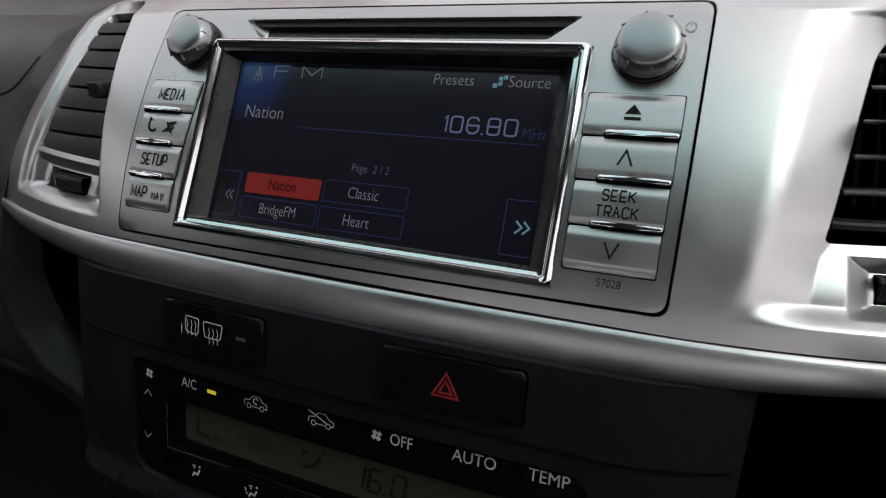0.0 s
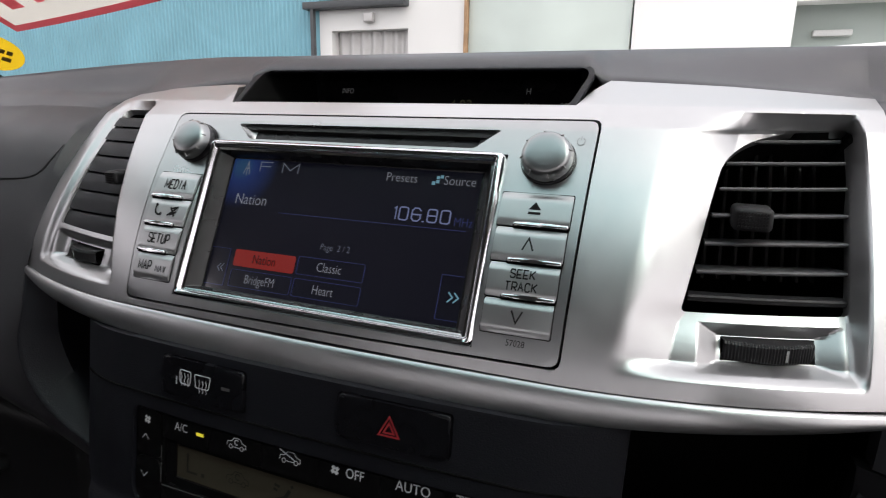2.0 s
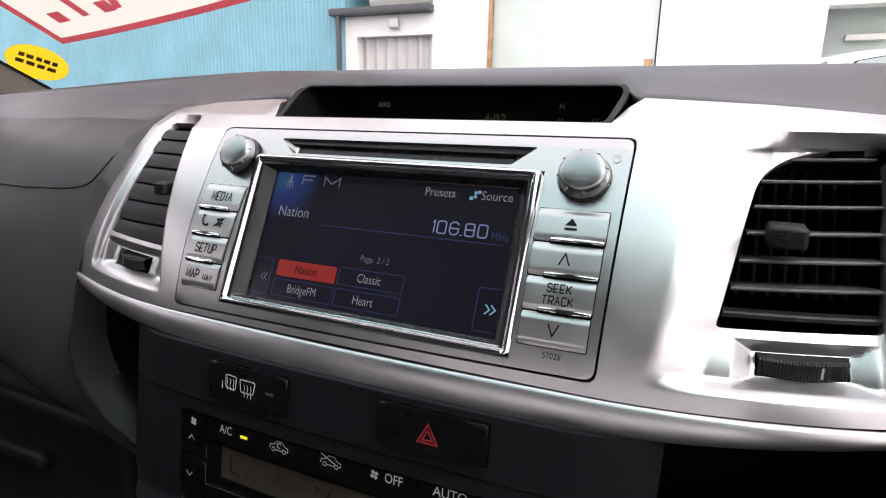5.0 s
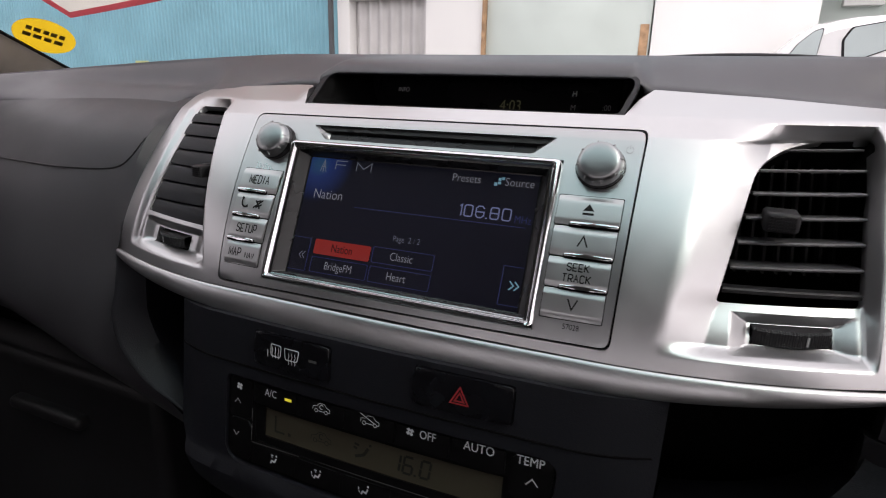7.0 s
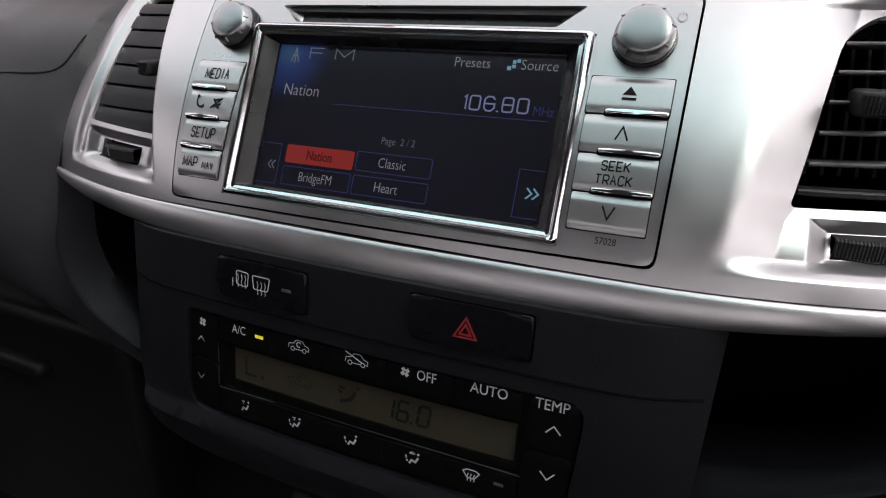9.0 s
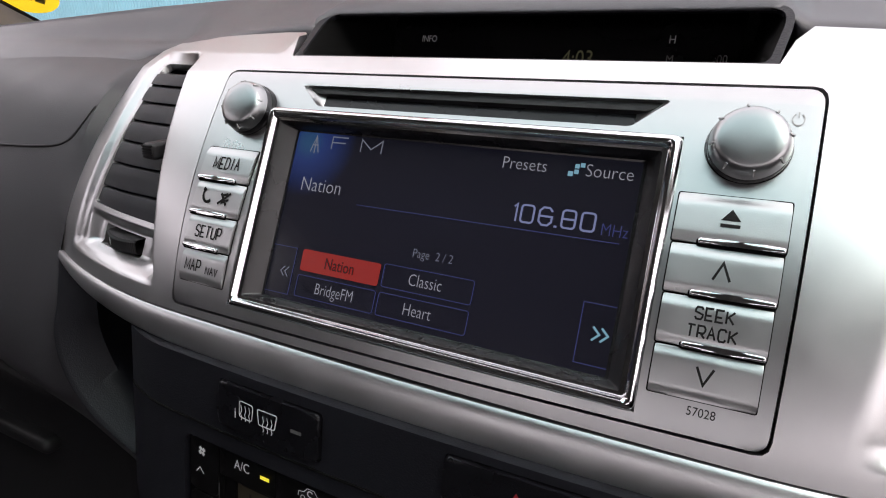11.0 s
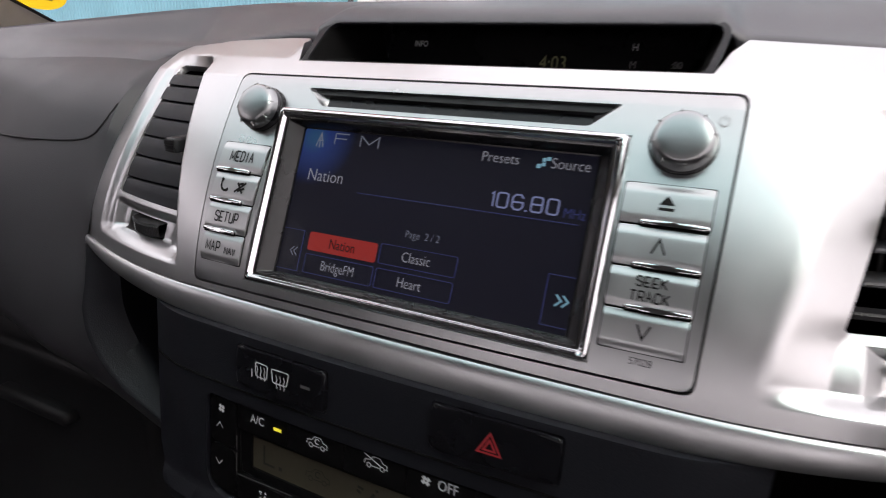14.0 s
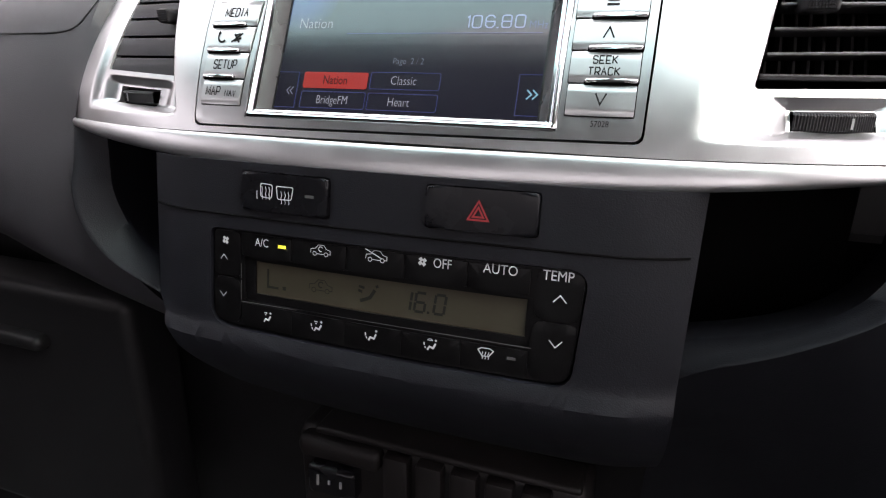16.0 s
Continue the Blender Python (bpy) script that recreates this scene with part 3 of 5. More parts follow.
# ---- air vents ----
def air_vent(side):
    """side 1 or -1. Louvres, a knob on one of them, upright fins behind, and a thumbwheel below."""
    lab = "dark plastic air vent with louvres, facing the driver" if side > 0 else "dark plastic air vent with angled louvres, passenger side"
    vent = thing("air_vent", (0.19 * side, 0.04, 1.13), lab, "air vent", "air vents of the centre fascia")
    # duct behind the opening
    if side > 0:
        ring = rounded([(0.1570, 1.1352), (0.2189, 1.1356), (0.2189, 1.2012), (0.1928, 1.1998), (0.1757, 1.1959), (0.1664, 1.1895)], [0.002, 0.002, 0.003, 0.010, 0.007, 0.005], 4)
    else:
        ring = rounded([(-0.1397, 1.1346), (-0.1582, 1.1952), (-0.1645, 1.2031), (-0.1958, 1.2031), (-0.2003, 1.1346)], [0.002, 0.005, 0.004, 0.003, 0.002], 3)
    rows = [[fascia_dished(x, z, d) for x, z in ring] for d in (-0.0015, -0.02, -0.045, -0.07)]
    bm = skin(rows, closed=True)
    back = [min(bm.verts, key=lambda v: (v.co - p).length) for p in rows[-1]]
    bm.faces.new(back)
    # The duct's inner shade is part of its near-black colour.
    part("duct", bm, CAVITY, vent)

    def behind(x, z, dy):
        return fascia_at(x, z, 0) + Vector((0, dy, 0))

    if side > 0:
        for z in (1.1463, 1.1565, 1.1667, 1.1768, 1.1866, 1.1952):
            left = 0.1585 + (z - 1.1340) * 0.19 if z < 1.190 else 0.1690 + (z - 1.190) * 1.9
            rows = []
            for i in range(15):
                x = left + (0.2152 - left) * i / 14
                p = behind(x, z + 0.018 * (x - 0.20), 0.0135 + 0.0085 * smooth(1.182, 1.201, z))
                rows.append([p + Vector((0, s, b - 0.10 * s)) for s, b in ((0, 0.0003), (0.0007, 0.0008), (0.004, 0.0008), (0.020, 0.0005), (0.020, -0.0005), (0.004, -0.0008), (0.0007, -0.0008), (0, -0.0003))])
            part("louvre", skin(rows, closed=True), LOUVRE, vent)
        rows = []
        for i in range(15):
            p = behind(lerp(0.1585, 0.2172, i / 14), 1.1372, 0.0125)
            rows.append([p + Vector((0, s, b)) for s, b in ((0, -0.0002), (0.0008, 0.0005), (0.006, 0.0005), (0.006, -0.0022), (0.0010, -0.0022), (0, -0.0016))])
        part("lower_bar", skin(rows, closed=True), RUBBER, vent)
        for i in range(8):
            x = 0.1645 + 0.0062 * i
            rows = []
            for j in range(8):
                p = behind(x, 1.137 + 0.0082 * j, 0.0420)
                rows.append([p + Vector((s, c, 0)) for s, c in ((-0.0006, 0), (0.0006, 0), (0.0006, 0.012), (-0.0006, 0.012))])
            part("fin", skin(rows, closed=True), FIN, vent)
        p = behind(0.1785, 1.1667, 0.0060)
    else:
        gaps = [1.1300, 1.1416, 1.1531, 1.1636, 1.1734, 1.1824, 1.1908, 1.1975]
        for z0, z1 in zip(gaps, gaps[1:]):
            rows = []
            for i in range(11):
                za, zb = z0 + 0.0005, z1 - 0.0005
                row = []
                for z, dy in ((za, 0.0061), (za, 0.0008), (za + 0.0004, 0.0002), ((za + zb) / 2, 0.0), (zb - 0.0004, 0.0004), (zb, 0.0010), (zb, 0.0061)):
                    xi, xo = -0.1403 - 0.33 * (z - 1.134), -0.2000 + 0.05 * (z - 1.134)
                    row.append(behind(lerp(xi, xo, i / 10), z, dy + lerp(0.0112, 0.0048, i / 10)))
                rows.append(row)
            part("louvre", skin(rows, closed=True), PANEL, vent)
        p = behind(-0.1520, 1.1642, 0.0040)
    # knob
    hw, hh = (0.0072, 0.0045) if side > 0 else (0.0045, 0.0040)
    bm = box(p.x - hw, p.x + hw, p.y - 0.006, p.y + 0.010, p.z - hh, p.z + hh, 0.0020, 3)
    for v in bm.verts:
        v.co.y += 36 * (v.co.x - p.x) ** 2
    knob = part("knob", bm, RUBBER, vent, "ribbed black rubber knob")
    bm = bmesh.new()
    for i in range(9):
        for j in range(5):
            u, w = p.x - 0.65 * hw + 0.1625 * hw * i, p.z - 0.0026 + 0.0013 * j
            m = Matrix.Translation((u, p.y - 0.0061 + 36 * (u - p.x) ** 2, w)) @ Matrix.Diagonal((0.0008, 0.0008, 0.0008, 1))
            bmesh.ops.create_cube(bm, size=1.0, matrix=m)
    part("grip", bm, RUBBER, knob)
    # thumbwheel: a ribbed drum lying in its slot
    wx, wz, hl, hz = (0.1915, 1.1241, 0.0165, 0.0040) if side > 0 else (-0.1718, 1.1230, 0.0150, 0.0036)
    c = fascia_dished(wx, wz, -0.0012)
    slope = (sweep(wx + 1e-4) - sweep(wx - 1e-4)) / 2e-4
    m = Matrix.Translation(c) @ Matrix.Rotation(math.atan(slope), 4, "Z")
    rows = []
    for i in range(61):
        u = -hl + 2 * hl * i / 60
        bulge = 0.0035 * (1 - (u / hl) ** 2) + (0.0003 if i % 2 else 0.0)
        rows.append([m @ Vector((u, -bulge - 0.0008, -hz)), m @ Vector((u, -bulge - 0.0018, 0.0011 - hz)), m @ Vector((u, -bulge - 0.0018, hz - 0.0011)),
                     m @ Vector((u, -bulge - 0.0008, hz)), m @ Vector((u, 0.006, hz)), m @ Vector((u, 0.006, -hz))])
    wheel = part("thumbwheel", skin(rows, closed=True), RUBBER, vent, "ribbed black thumbwheel", sharp=20)
    bm = box(-0.0005, 0.0005, -0.0052, -0.004, -0.0022, 0.0022)
    part("marker", spun(bm, m @ Matrix.Translation((0.0055 * side, 0, 0))), GREY_PRINT, wheel)
    # Near-black back darkens the slot by colour, as shade would.
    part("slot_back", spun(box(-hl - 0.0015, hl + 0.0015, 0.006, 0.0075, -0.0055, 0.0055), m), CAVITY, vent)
    return vent


air_vent(1)
air_vent(-1)


# ---- radio ----
radio = thing("car_radio", (0, 0, 1.11), "silver car radio with a lit display showing an FM station", "radio")
SLOT = [(-0.0610, 1.1888), (0.0640, 1.1890), (0.0750, 1.1972), (-0.0725, 1.1964)]
SCREEN_HOLE = [(-0.0785, 1.1130), (0.0805, 1.1130), (0.0805, 1.1870), (-0.0785, 1.1870)]
bm = sheet(rounded(PLATE, 0.004, 4), [SCREEN_HOLE, rounded(SLOT, 0.0015, 2)], 0.006, 0.004)
part("faceplate", slab(bm, fascia_at, -0.004, 0.0004, 0.0006), PLATE_SILVER, radio)
bm = sheet(PLATE_HOLE, [SCREEN_HOLE], 0.012)
part("rear_casing", slab(bm, fascia_at, -0.012, -0.0062), CAVITY, radio)
bm = sheet([(-0.0725, 1.1878), (0.0785, 1.1878), (0.0785, 1.1975), (-0.0725, 1.1975)], (), 0.008)
part("disc_slot", slab(bm, fascia_at, -0.0058, -0.0035), GLOSS, radio, "dark disc slot")
bm = sheet(rounded([(-0.0650, 1.1944), (0.0680, 1.1946), (0.0750, 1.1972), (-0.0725, 1.1966)], 0.0008, 2), (), 0.008)
part("slot_lip", slab(bm, fascia_at, -0.0050, -0.0012, 0.0006), BLACK, radio)


for x0, x1, zb, zt in ((0.0640, 0.0752, 1.1890, 1.1972), (-0.0610, -0.0727, 1.1888, 1.1966)):
    rows = []
    for i in range(7):
        t = i / 6
        rows.append([fascia_at(lerp(x0, lerp(x0, x1, j / 4), t), lerp(zb, zt, j / 4), -0.0034 * (1 - t) - 0.0003) for j in range(5)])
    part("slot_end", skin(rows), PLATE_SILVER, radio)


def bezel_ring(loops, steps=1):
    """A frame from nested rounded rectangles (half width, half height, out, corner)."""
    rows = []
    for hw, hh, w, r, dv in loops:
        rows.append([screen_at(u, v + dv, w) for u, v in rounded(rect(-hw, hw, -hh, hh), r, 5)])
    return skin(rows, closed=True)


bezel = part("bezel", bezel_ring([(0.0800, 0.0420, -0.004, 0.003, 0), (0.0800, 0.0420, 0.0004, 0.003, 0), (0.0797, 0.0417, 0.0016, 0.0028, 0), (0.0790, 0.0410, 0.0025, 0.0026, 0), (0.0781, 0.0401, 0.0030, 0.0022, 0),
                                  (0.0772, 0.0392, 0.0028, 0.0018, 0), (0.0764, 0.0384, 0.0019, 0.0014, 0), (0.0759, 0.0379, 0.0007, 0.0012, 0), (0.0745, 0.0368, 0.0004, 0.001, 0)]), CHROME, radio, "polished chrome bezel")
part("inner_frame", bezel_ring([(0.0746, 0.0369, 0.0003, 0.001, 0), (0.0738, 0.0362, -0.0004, 0.001, 0), (0.0700, 0.0352, -0.0062, 0.001, 0.0), (0.0690, 0.0346, -0.0064, 0.001, 0.0)]), INNER, bezel)
bm = bmesh.new()
bm.faces.new([bm.verts.new(screen_at(u, v, -0.0066)) for u, v in rect(-0.0698, 0.0698, -0.0350, 0.0350)])
display = part("display", bm, SCREEN, radio, "dark navy display glass")


def pixels(name, bm, mat, d=0.00025):
    return part(name, flat(bm, lambda u, v, w: screen_at(u, v, -0.0066 + w), d), mat, display)


def outline(x0, x1, z0, z1, r, w):
    o = rounded(rect(x0, x1, z0, z1), r, 3)
    return ribbon([o + o[:1]], w)


pixels("wave_band_letter", ribbon([[(-0.0515, 0.0285), (-0.0515, 0.0335), (-0.0440, 0.0335)], [(-0.0515, 0.0312), (-0.0450, 0.0312)]], 0.0005), UI_GREY)
pixels("wave_band_letter", ribbon([[(-0.0375, 0.0285), (-0.0375, 0.0335), (-0.0328, 0.0298), (-0.0280, 0.0335), (-0.0280, 0.0285)]], 0.0005), UI_GREY)
pixels("signal_icon", ribbon([[(-0.0615, 0.0265), (-0.0595, 0.0335), (-0.0575, 0.0265)], [(-0.0610, 0.0295), (-0.058, 0.0295)], [(-0.0595, 0.0335), (-0.0595, 0.026)]], 0.0005), UI_GREY)
pixels("presets_word", shift(letters("Presets", 0.0062, 0.90, -0.012), 0.0300, 0.0300), UI_WHITE)
pixels("source_word", shift(letters("Source", 0.0062, 0.90, -0.012), 0.0590, 0.0300), UI_WHITE)
bm = sheet(rect(0.0455, 0.0472, 0.0277, 0.0294))
for x, z in ((0.0475, 0.0286), (0.0475, 0.0305), (0.0493, 0.0310)):
    bm.faces.new([bm.verts.new((a, 0, c)) for a, c in rect(x, x + 0.0015, z, z + 0.0015)])
pixels("source_icon", bm, UI_CYAN)
pixels("station_word", shift(letters("Nation", 0.0082, 0.88, -0.012), -0.0525, 0.0128), UI_WHITE)
for n, (ch, x) in enumerate(zip("106.80", (0.0295, 0.0322, 0.0386, 0.0446, 0.0465, 0.0529))):
    w, z0, z1 = 0.0044, 0.0101, 0.0161
    zm = (z0 + z1) / 2
    loop = rounded(rect(x, x + w, z0, z1), 0.0012, 3)
    strokes = {"1": [[(x + 0.0010, z0), (x + 0.0010, z1), (x, z1 - 0.0010)]], "0": [loop + loop[:1]], ".": [[(x - 0.0005, z0), (x + 0.0005, z0)]],
               "8": [loop + loop[:1], [(x, zm), (x + w, zm)]],
               "6": [[(x + w, z1 - 0.0012), (x + w - 0.0012, z1), (x + 0.0012, z1), (x, z1 - 0.0012), (x, z0 + 0.0012), (x + 0.0012, z0), (x + w - 0.0012, z0), (x + w, z0 + 0.0012), (x + w, zm), (x, zm)]]}[ch]
    pixels("decimal_point" if ch == "." else "frequency_digit", ribbon(strokes, 0.0007), UI_PALE)
pixels("unit_word", shift(letters("MHz", 0.0058, 0.80, -0.012), 0.0638, 0.0112), UI_BLUE)
pixels("divider", ribbon([[(-0.034, 0.0075), (0.066, 0.0075)]], 0.0003), UI_BLUE)
pixels("page_word", shift(letters("Page  2 / 2", 0.0046, 0.85, -0.012), 0.0026, -0.0071), UI_GREY)
pixels("selected_preset", sheet(rounded(rect(-0.0540, -0.0175, -0.0218, -0.0132), 0.001, 2)), UI_RED)
pixels("preset_word", shift(letters("Nation", 0.0064, 0.78, 0.008), -0.0356, -0.0176), UI_DARK_RED, 0.0005)
pixels("preset_box", outline(-0.0160, 0.0205, -0.0214, -0.0128, 0.001, 0.0003), UI_BLUE)
pixels("preset_box", outline(-0.0540, -0.0175, -0.0322, -0.0236, 0.001, 0.0003), UI_BLUE)
pixels("preset_box", outline(-0.0160, 0.0205, -0.0322, -0.0236, 0.001, 0.0003), UI_BLUE)
pixels("preset_word", shift(letters("Classic", 0.0064, 0.78, -0.012), 0.0017, -0.0171), UI_WHITE)
pixels("preset_word", shift(letters("BridgeFM", 0.0064, 0.74, -0.012), -0.0358, -0.0280), UI_WHITE)
pixels("preset_word", shift(letters("Heart", 0.0064, 0.78, -0.012), 0.0007, -0.0280), UI_WHITE)
pixels("page_back_arrow", ribbon([[(-0.0612, -0.0215), (-0.0630, -0.0235), (-0.0612, -0.0255)], [(-0.0592, -0.0215), (-0.0610, -0.0235), (-0.0592, -0.0255)]], 0.0005), UI_GREY)
pixels("page_on_arrow", ribbon([[(0.0628, -0.0198), (0.0650, -0.0220), (0.0628, -0.0242)], [(0.0655, -0.0198), (0.0677, -0.0220), (0.0655, -0.0242)]], 0.0007), UI_CYAN)
pixels("arrow_box", ribbon([[(-0.0690, -0.0135), (-0.0572, -0.0135), (-0.0572, -0.0325), (-0.0690, -0.0325)]], 0.0003), UI_BLUE)
pixels("arrow_box", ribbon([[(0.0690, -0.0125), (0.0585, -0.0125), (0.0585, -0.0320), (0.0690, -0.0320)]], 0.0003), UI_BLUE)


def key(corners, legend, mark_mat=INK):
    (xa, za), (xb, zb) = corners[0], corners[2]

    def key_at(x, z, d):
        return fascia_at(x, z, d - 0.0008 * smooth(zb - 0.0030, zb - 0.0002, z) - 0.0005 * smooth(za + 0.0026, za + 0.0004, z))

    bm = sheet(rounded(corners, 0.0006, 3), (), 0.006, 0.0008)
    k = part("key", slab(bm, key_at, -0.002, 0.0017, 0.00035, 2), SILVER_KEY, radio)
    part("legend", flat(legend, fascia_at, 0.00188), mark_mat, k, "dark printed legend")
    bm = sheet(rounded(rect(xa - 0.0004, xb + 0.0004, za - 0.0003, zb + 0.0003), 0.0008, 3), (), 0.006)
    part("gap", flat(bm, fascia_at, 0.00052), CAVITY, k, "dark gap round the key")
    return k


def key_bar(x0, x1, z):
    """A chrome half-round bar in a black slot, across the joint of two keys."""
    slot = part("bar_slot", slab(sheet(rounded(rect(x0 - 0.0004, x1 + 0.0004, z - 0.0013, z + 0.0010), 0.0010, 4), (), 0.006), fascia_at, -0.001, 0.0013, 0.0001), CAVITY, radio)
    part("key_bar", slab(sheet(rounded(rect(x0, x1, z - 0.0007, z + 0.0008), 0.0007, 4), (), 0.006), fascia_at, 0.0, 0.0026, 0.0006, 3), CHROME, slot, "chrome bar")


PHONE = ribbon([arc(-0.0052, 0.0010, 0.0030, 150, 290, 6)], 0.0010)
ribbon([[(-0.0086, 0.0030), (-0.0072, 0.0020)], [(-0.0046, -0.0020), (-0.0032, -0.0012)]], 0.0014, PHONE)
ribbon([[(0.0010, -0.0020), (0.0040, 0.0000), (0.0072, 0.0024)], [(0.0025, 0.0012), (0.0058, 0.0020)], [(0.0028, -0.0016), (0.0068, 0.0)], [(0.0020, 0.0020), (0.0060, -0.0022)]], 0.0010, PHONE)
LEFT = ["MEDIA", None, "SETUP", "MAP"]
for i, word in enumerate(LEFT):
    t0, t1 = i / 4 + 0.004, (i + 1) / 4 - 0.006
    zt, zb = lerp(1.1700, 1.1178, t0), lerp(1.1700, 1.1178, t1)
    xa, xb = lerp(-0.1105, -0.1062, (t0 + t1) / 2), lerp(-0.0815, -0.0822, (t0 + t1) / 2)
    c = ((xa + xb) / 2, (zt + zb) / 2 + 0.0002)
    if word == "MAP":
        leg = shift(stencil("MAP", 0.0042, 0.0022, 0.00060), c[0] - 0.0050, c[1])
        nav = shift(stencil("NAV", 0.0027, 0.0018, 0.00048), c[0] + 0.0062, c[1] - 0.0010)
        me = bpy.data.meshes.new("nav")
        nav.to_mesh(me)
        leg.from_mesh(me)
        nav.free()
        bpy.data.meshes.remove(me)
    elif word:
        leg = shift(stencil(word, 0.0042, 0.0022, 0.00060), *c)
    else:
        leg = shift(PHONE, *c)
    key([(xa, zb), (xb, zb), (xb, zt), (xa, zt)], leg)
    if i < 3:
        key_bar(xa + 0.0002, lerp(xa, xb, 0.76), zb + 0.0004)

for i in range(4):
    t0, t1 = i / 4 + 0.004, (i + 1) / 4 - 0.006
    zt, zb = lerp(1.1722, 1.1195, t0), lerp(1.1722, 1.1195, t1)
    xa, xb = lerp(0.0822, 0.0832, (t0 + t1) / 2), lerp(0.1122, 0.1108, (t0 + t1) / 2)
    c = ((xa + xb) / 2, (zt + zb) / 2 + 0.0002)
    if i == 0:
        leg = sheet([(c[0] - 0.0026, c[1] - 0.0003), (c[0] + 0.0026, c[1] - 0.0003), (c[0], c[1] + 0.0026)])
        ribbon([[(c[0] - 0.0026, c[1] - 0.0016), (c[0] + 0.0026, c[1] - 0.0016)]], 0.0009, leg)
    elif i == 2:
        leg = shift(stencil("SEEK", 0.0030, 0.0019, 0.00052), c[0], c[1] + 0.0023)
        two = shift(stencil("TRACK", 0.0030, 0.0019, 0.00052), c[0], c[1] - 0.0023)
        me = bpy.data.meshes.new("two")
        two.to_mesh(me)
        leg.from_mesh(me)
        two.free()
        bpy.data.meshes.remove(me)
    else:
        s = 1 if i == 1 else -1
        leg = ribbon([[(c[0] - 0.0022, c[1] - 0.0022 * s), (c[0], c[1] + 0.0022 * s), (c[0] + 0.0022, c[1] - 0.0022 * s)]], 0.0007)
    key([(xa, zb), (xb, zb), (xb, zt), (xa, zt)], leg)
    if i < 3:
        key_bar(lerp(xa, xb, 0.24), xb - 0.0002, zb + 0.0004)
part("model_number", flat(shift(letters("57028", 0.0034, 0.9), 0.0978, 1.1168), fascia_at, 0.0006), INK, radio, "small dark printed number")
POWER = ribbon([arc(0, 0, 0.0016, 120, 420, 12), [(0, 0.0004), (0, 0.0020)]], 0.0003)
part("power_mark", flat(shift(POWER, 0.1105, 1.1935), fascia_at, 0.0006), GREY_PRINT, radio, "small grey power symbol")


def dial_knob(x, z):
    """A rotary knob with a rubbery skirt, a silver domed cap and tick marks round its rim."""
    e = 1e-4
    base = fascia_at(x, z, 0.0003)
    out = fascia_at(x, z, 1.0) - fascia_at(x, z, 0.0)
    out = (out + Vector((0, -0.25, -0.05))).normalized()
    m = upright(base, out) @ Matrix.Diagonal((0.86, 0.86, 0.86, 1))
    k = part("knob", spun(turned([(0.0, -0.002), (0.0136, -0.002), (0.0138, 0.0006), (0.0134, 0.0020), (0.0126, 0.0026), (0.0, 0.0026)], 48), m), GLOSS, radio, "black skirt of a rotary knob")
    part("cap", spun(turned([(0.0122, 0.0040), (0.0128, 0.0052), (0.0125, 0.0068), (0.0121, 0.0084), (0.0115, 0.0098), (0.0106, 0.0108), (0.0094, 0.0113), (0.0066, 0.0117), (0.0030, 0.0119), (0.0, 0.01195)], 48), m), KNOB_SILVER, k, "domed silver cap")
    # Ring coloured dark to paint the dim reflection low on the silver flank.
    part("collar", spun(turned([(0.0120, 0.0014), (0.0131, 0.0014), (0.0132, 0.0028), (0.0130, 0.0046), (0.0127, 0.0052), (0.0120, 0.0052)], 48), m), KNOB_FLANK_SHADE, k, "lower flank of the silver knob, its shading given by dark colour")
    for i in range(8):
        bm = bmesh.new()
        a = 2 * math.pi * i / 8 + 0.2
        mm = m @ Matrix.Rotation(a, 4, "Z") @ Matrix.Translation((0.0117, 0, 0.0094)) @ Matrix.Rotation(radians(52), 4, "Y") @ Matrix.Diagonal((0.0026, 0.0006, 0.0010, 1))
        bmesh.ops.create_cube(bm, size=1.0, matrix=mm)
        part("tick_mark", bm, GREY_PRINT, k)


dial_knob(0.0985, 1.1850)
dial_knob(-0.0935, 1.1850)

# ---- dashboard ----
dash = thing("dashboard", (0, 0.1, 0.9), "dark grey moulded plastic dashboard with a padded top", "dashboard")


def spline(pts, n):
    """A smooth line through points (Catmull-Rom), n steps a span."""
    out = []
    P = [Vector(p) for p in pts]
    for i in range(len(P) - 1):
        a, b, c, d = P[max(i - 1, 0)], P[i], P[i + 1], P[min(i + 2, len(P) - 1)]
        for s in range(n):
            t = s / n
            out.append(0.5 * (2 * b + (c - a) * t + (2 * a - 5 * b + 4 * c - d) * t * t + (3 * b - a - 3 * c + d) * t ** 3))
    out.append(P[-1])
    return out


def mix(a, b, t):
    return [lerp(p, q, t) for p, q in zip(a, b)]


def hood(x):
    """1 over the recess, easing to 0 beside it."""
    return smooth(-0.1040, -0.0900, x) * smooth(0.1150, 0.1000, x)


def top_edge(x):
    """Where the padded top meets the fascia: y and z."""
    z = 1.2216 - 0.0062 * smooth(0.11, 0.226, abs(x)) - 0.0035 * smooth(-0.11, -0.20, x)
    z = min(z, 1.2150) if abs(x) > 0.226 else z
    p = fascia_at(max(-0.226, min(0.231, x)), z, 0)
    return lerp(p.y + 0.0005, 0.0810, hood(x)), lerp(z - 0.0010, 1.2283, hood(x))


def pad_fall(x):
    """How far the padded top falls towards the passenger's end."""
    m = max(0.0, -x - 0.16)
    return 0.062 * m * m / (m + 0.03)


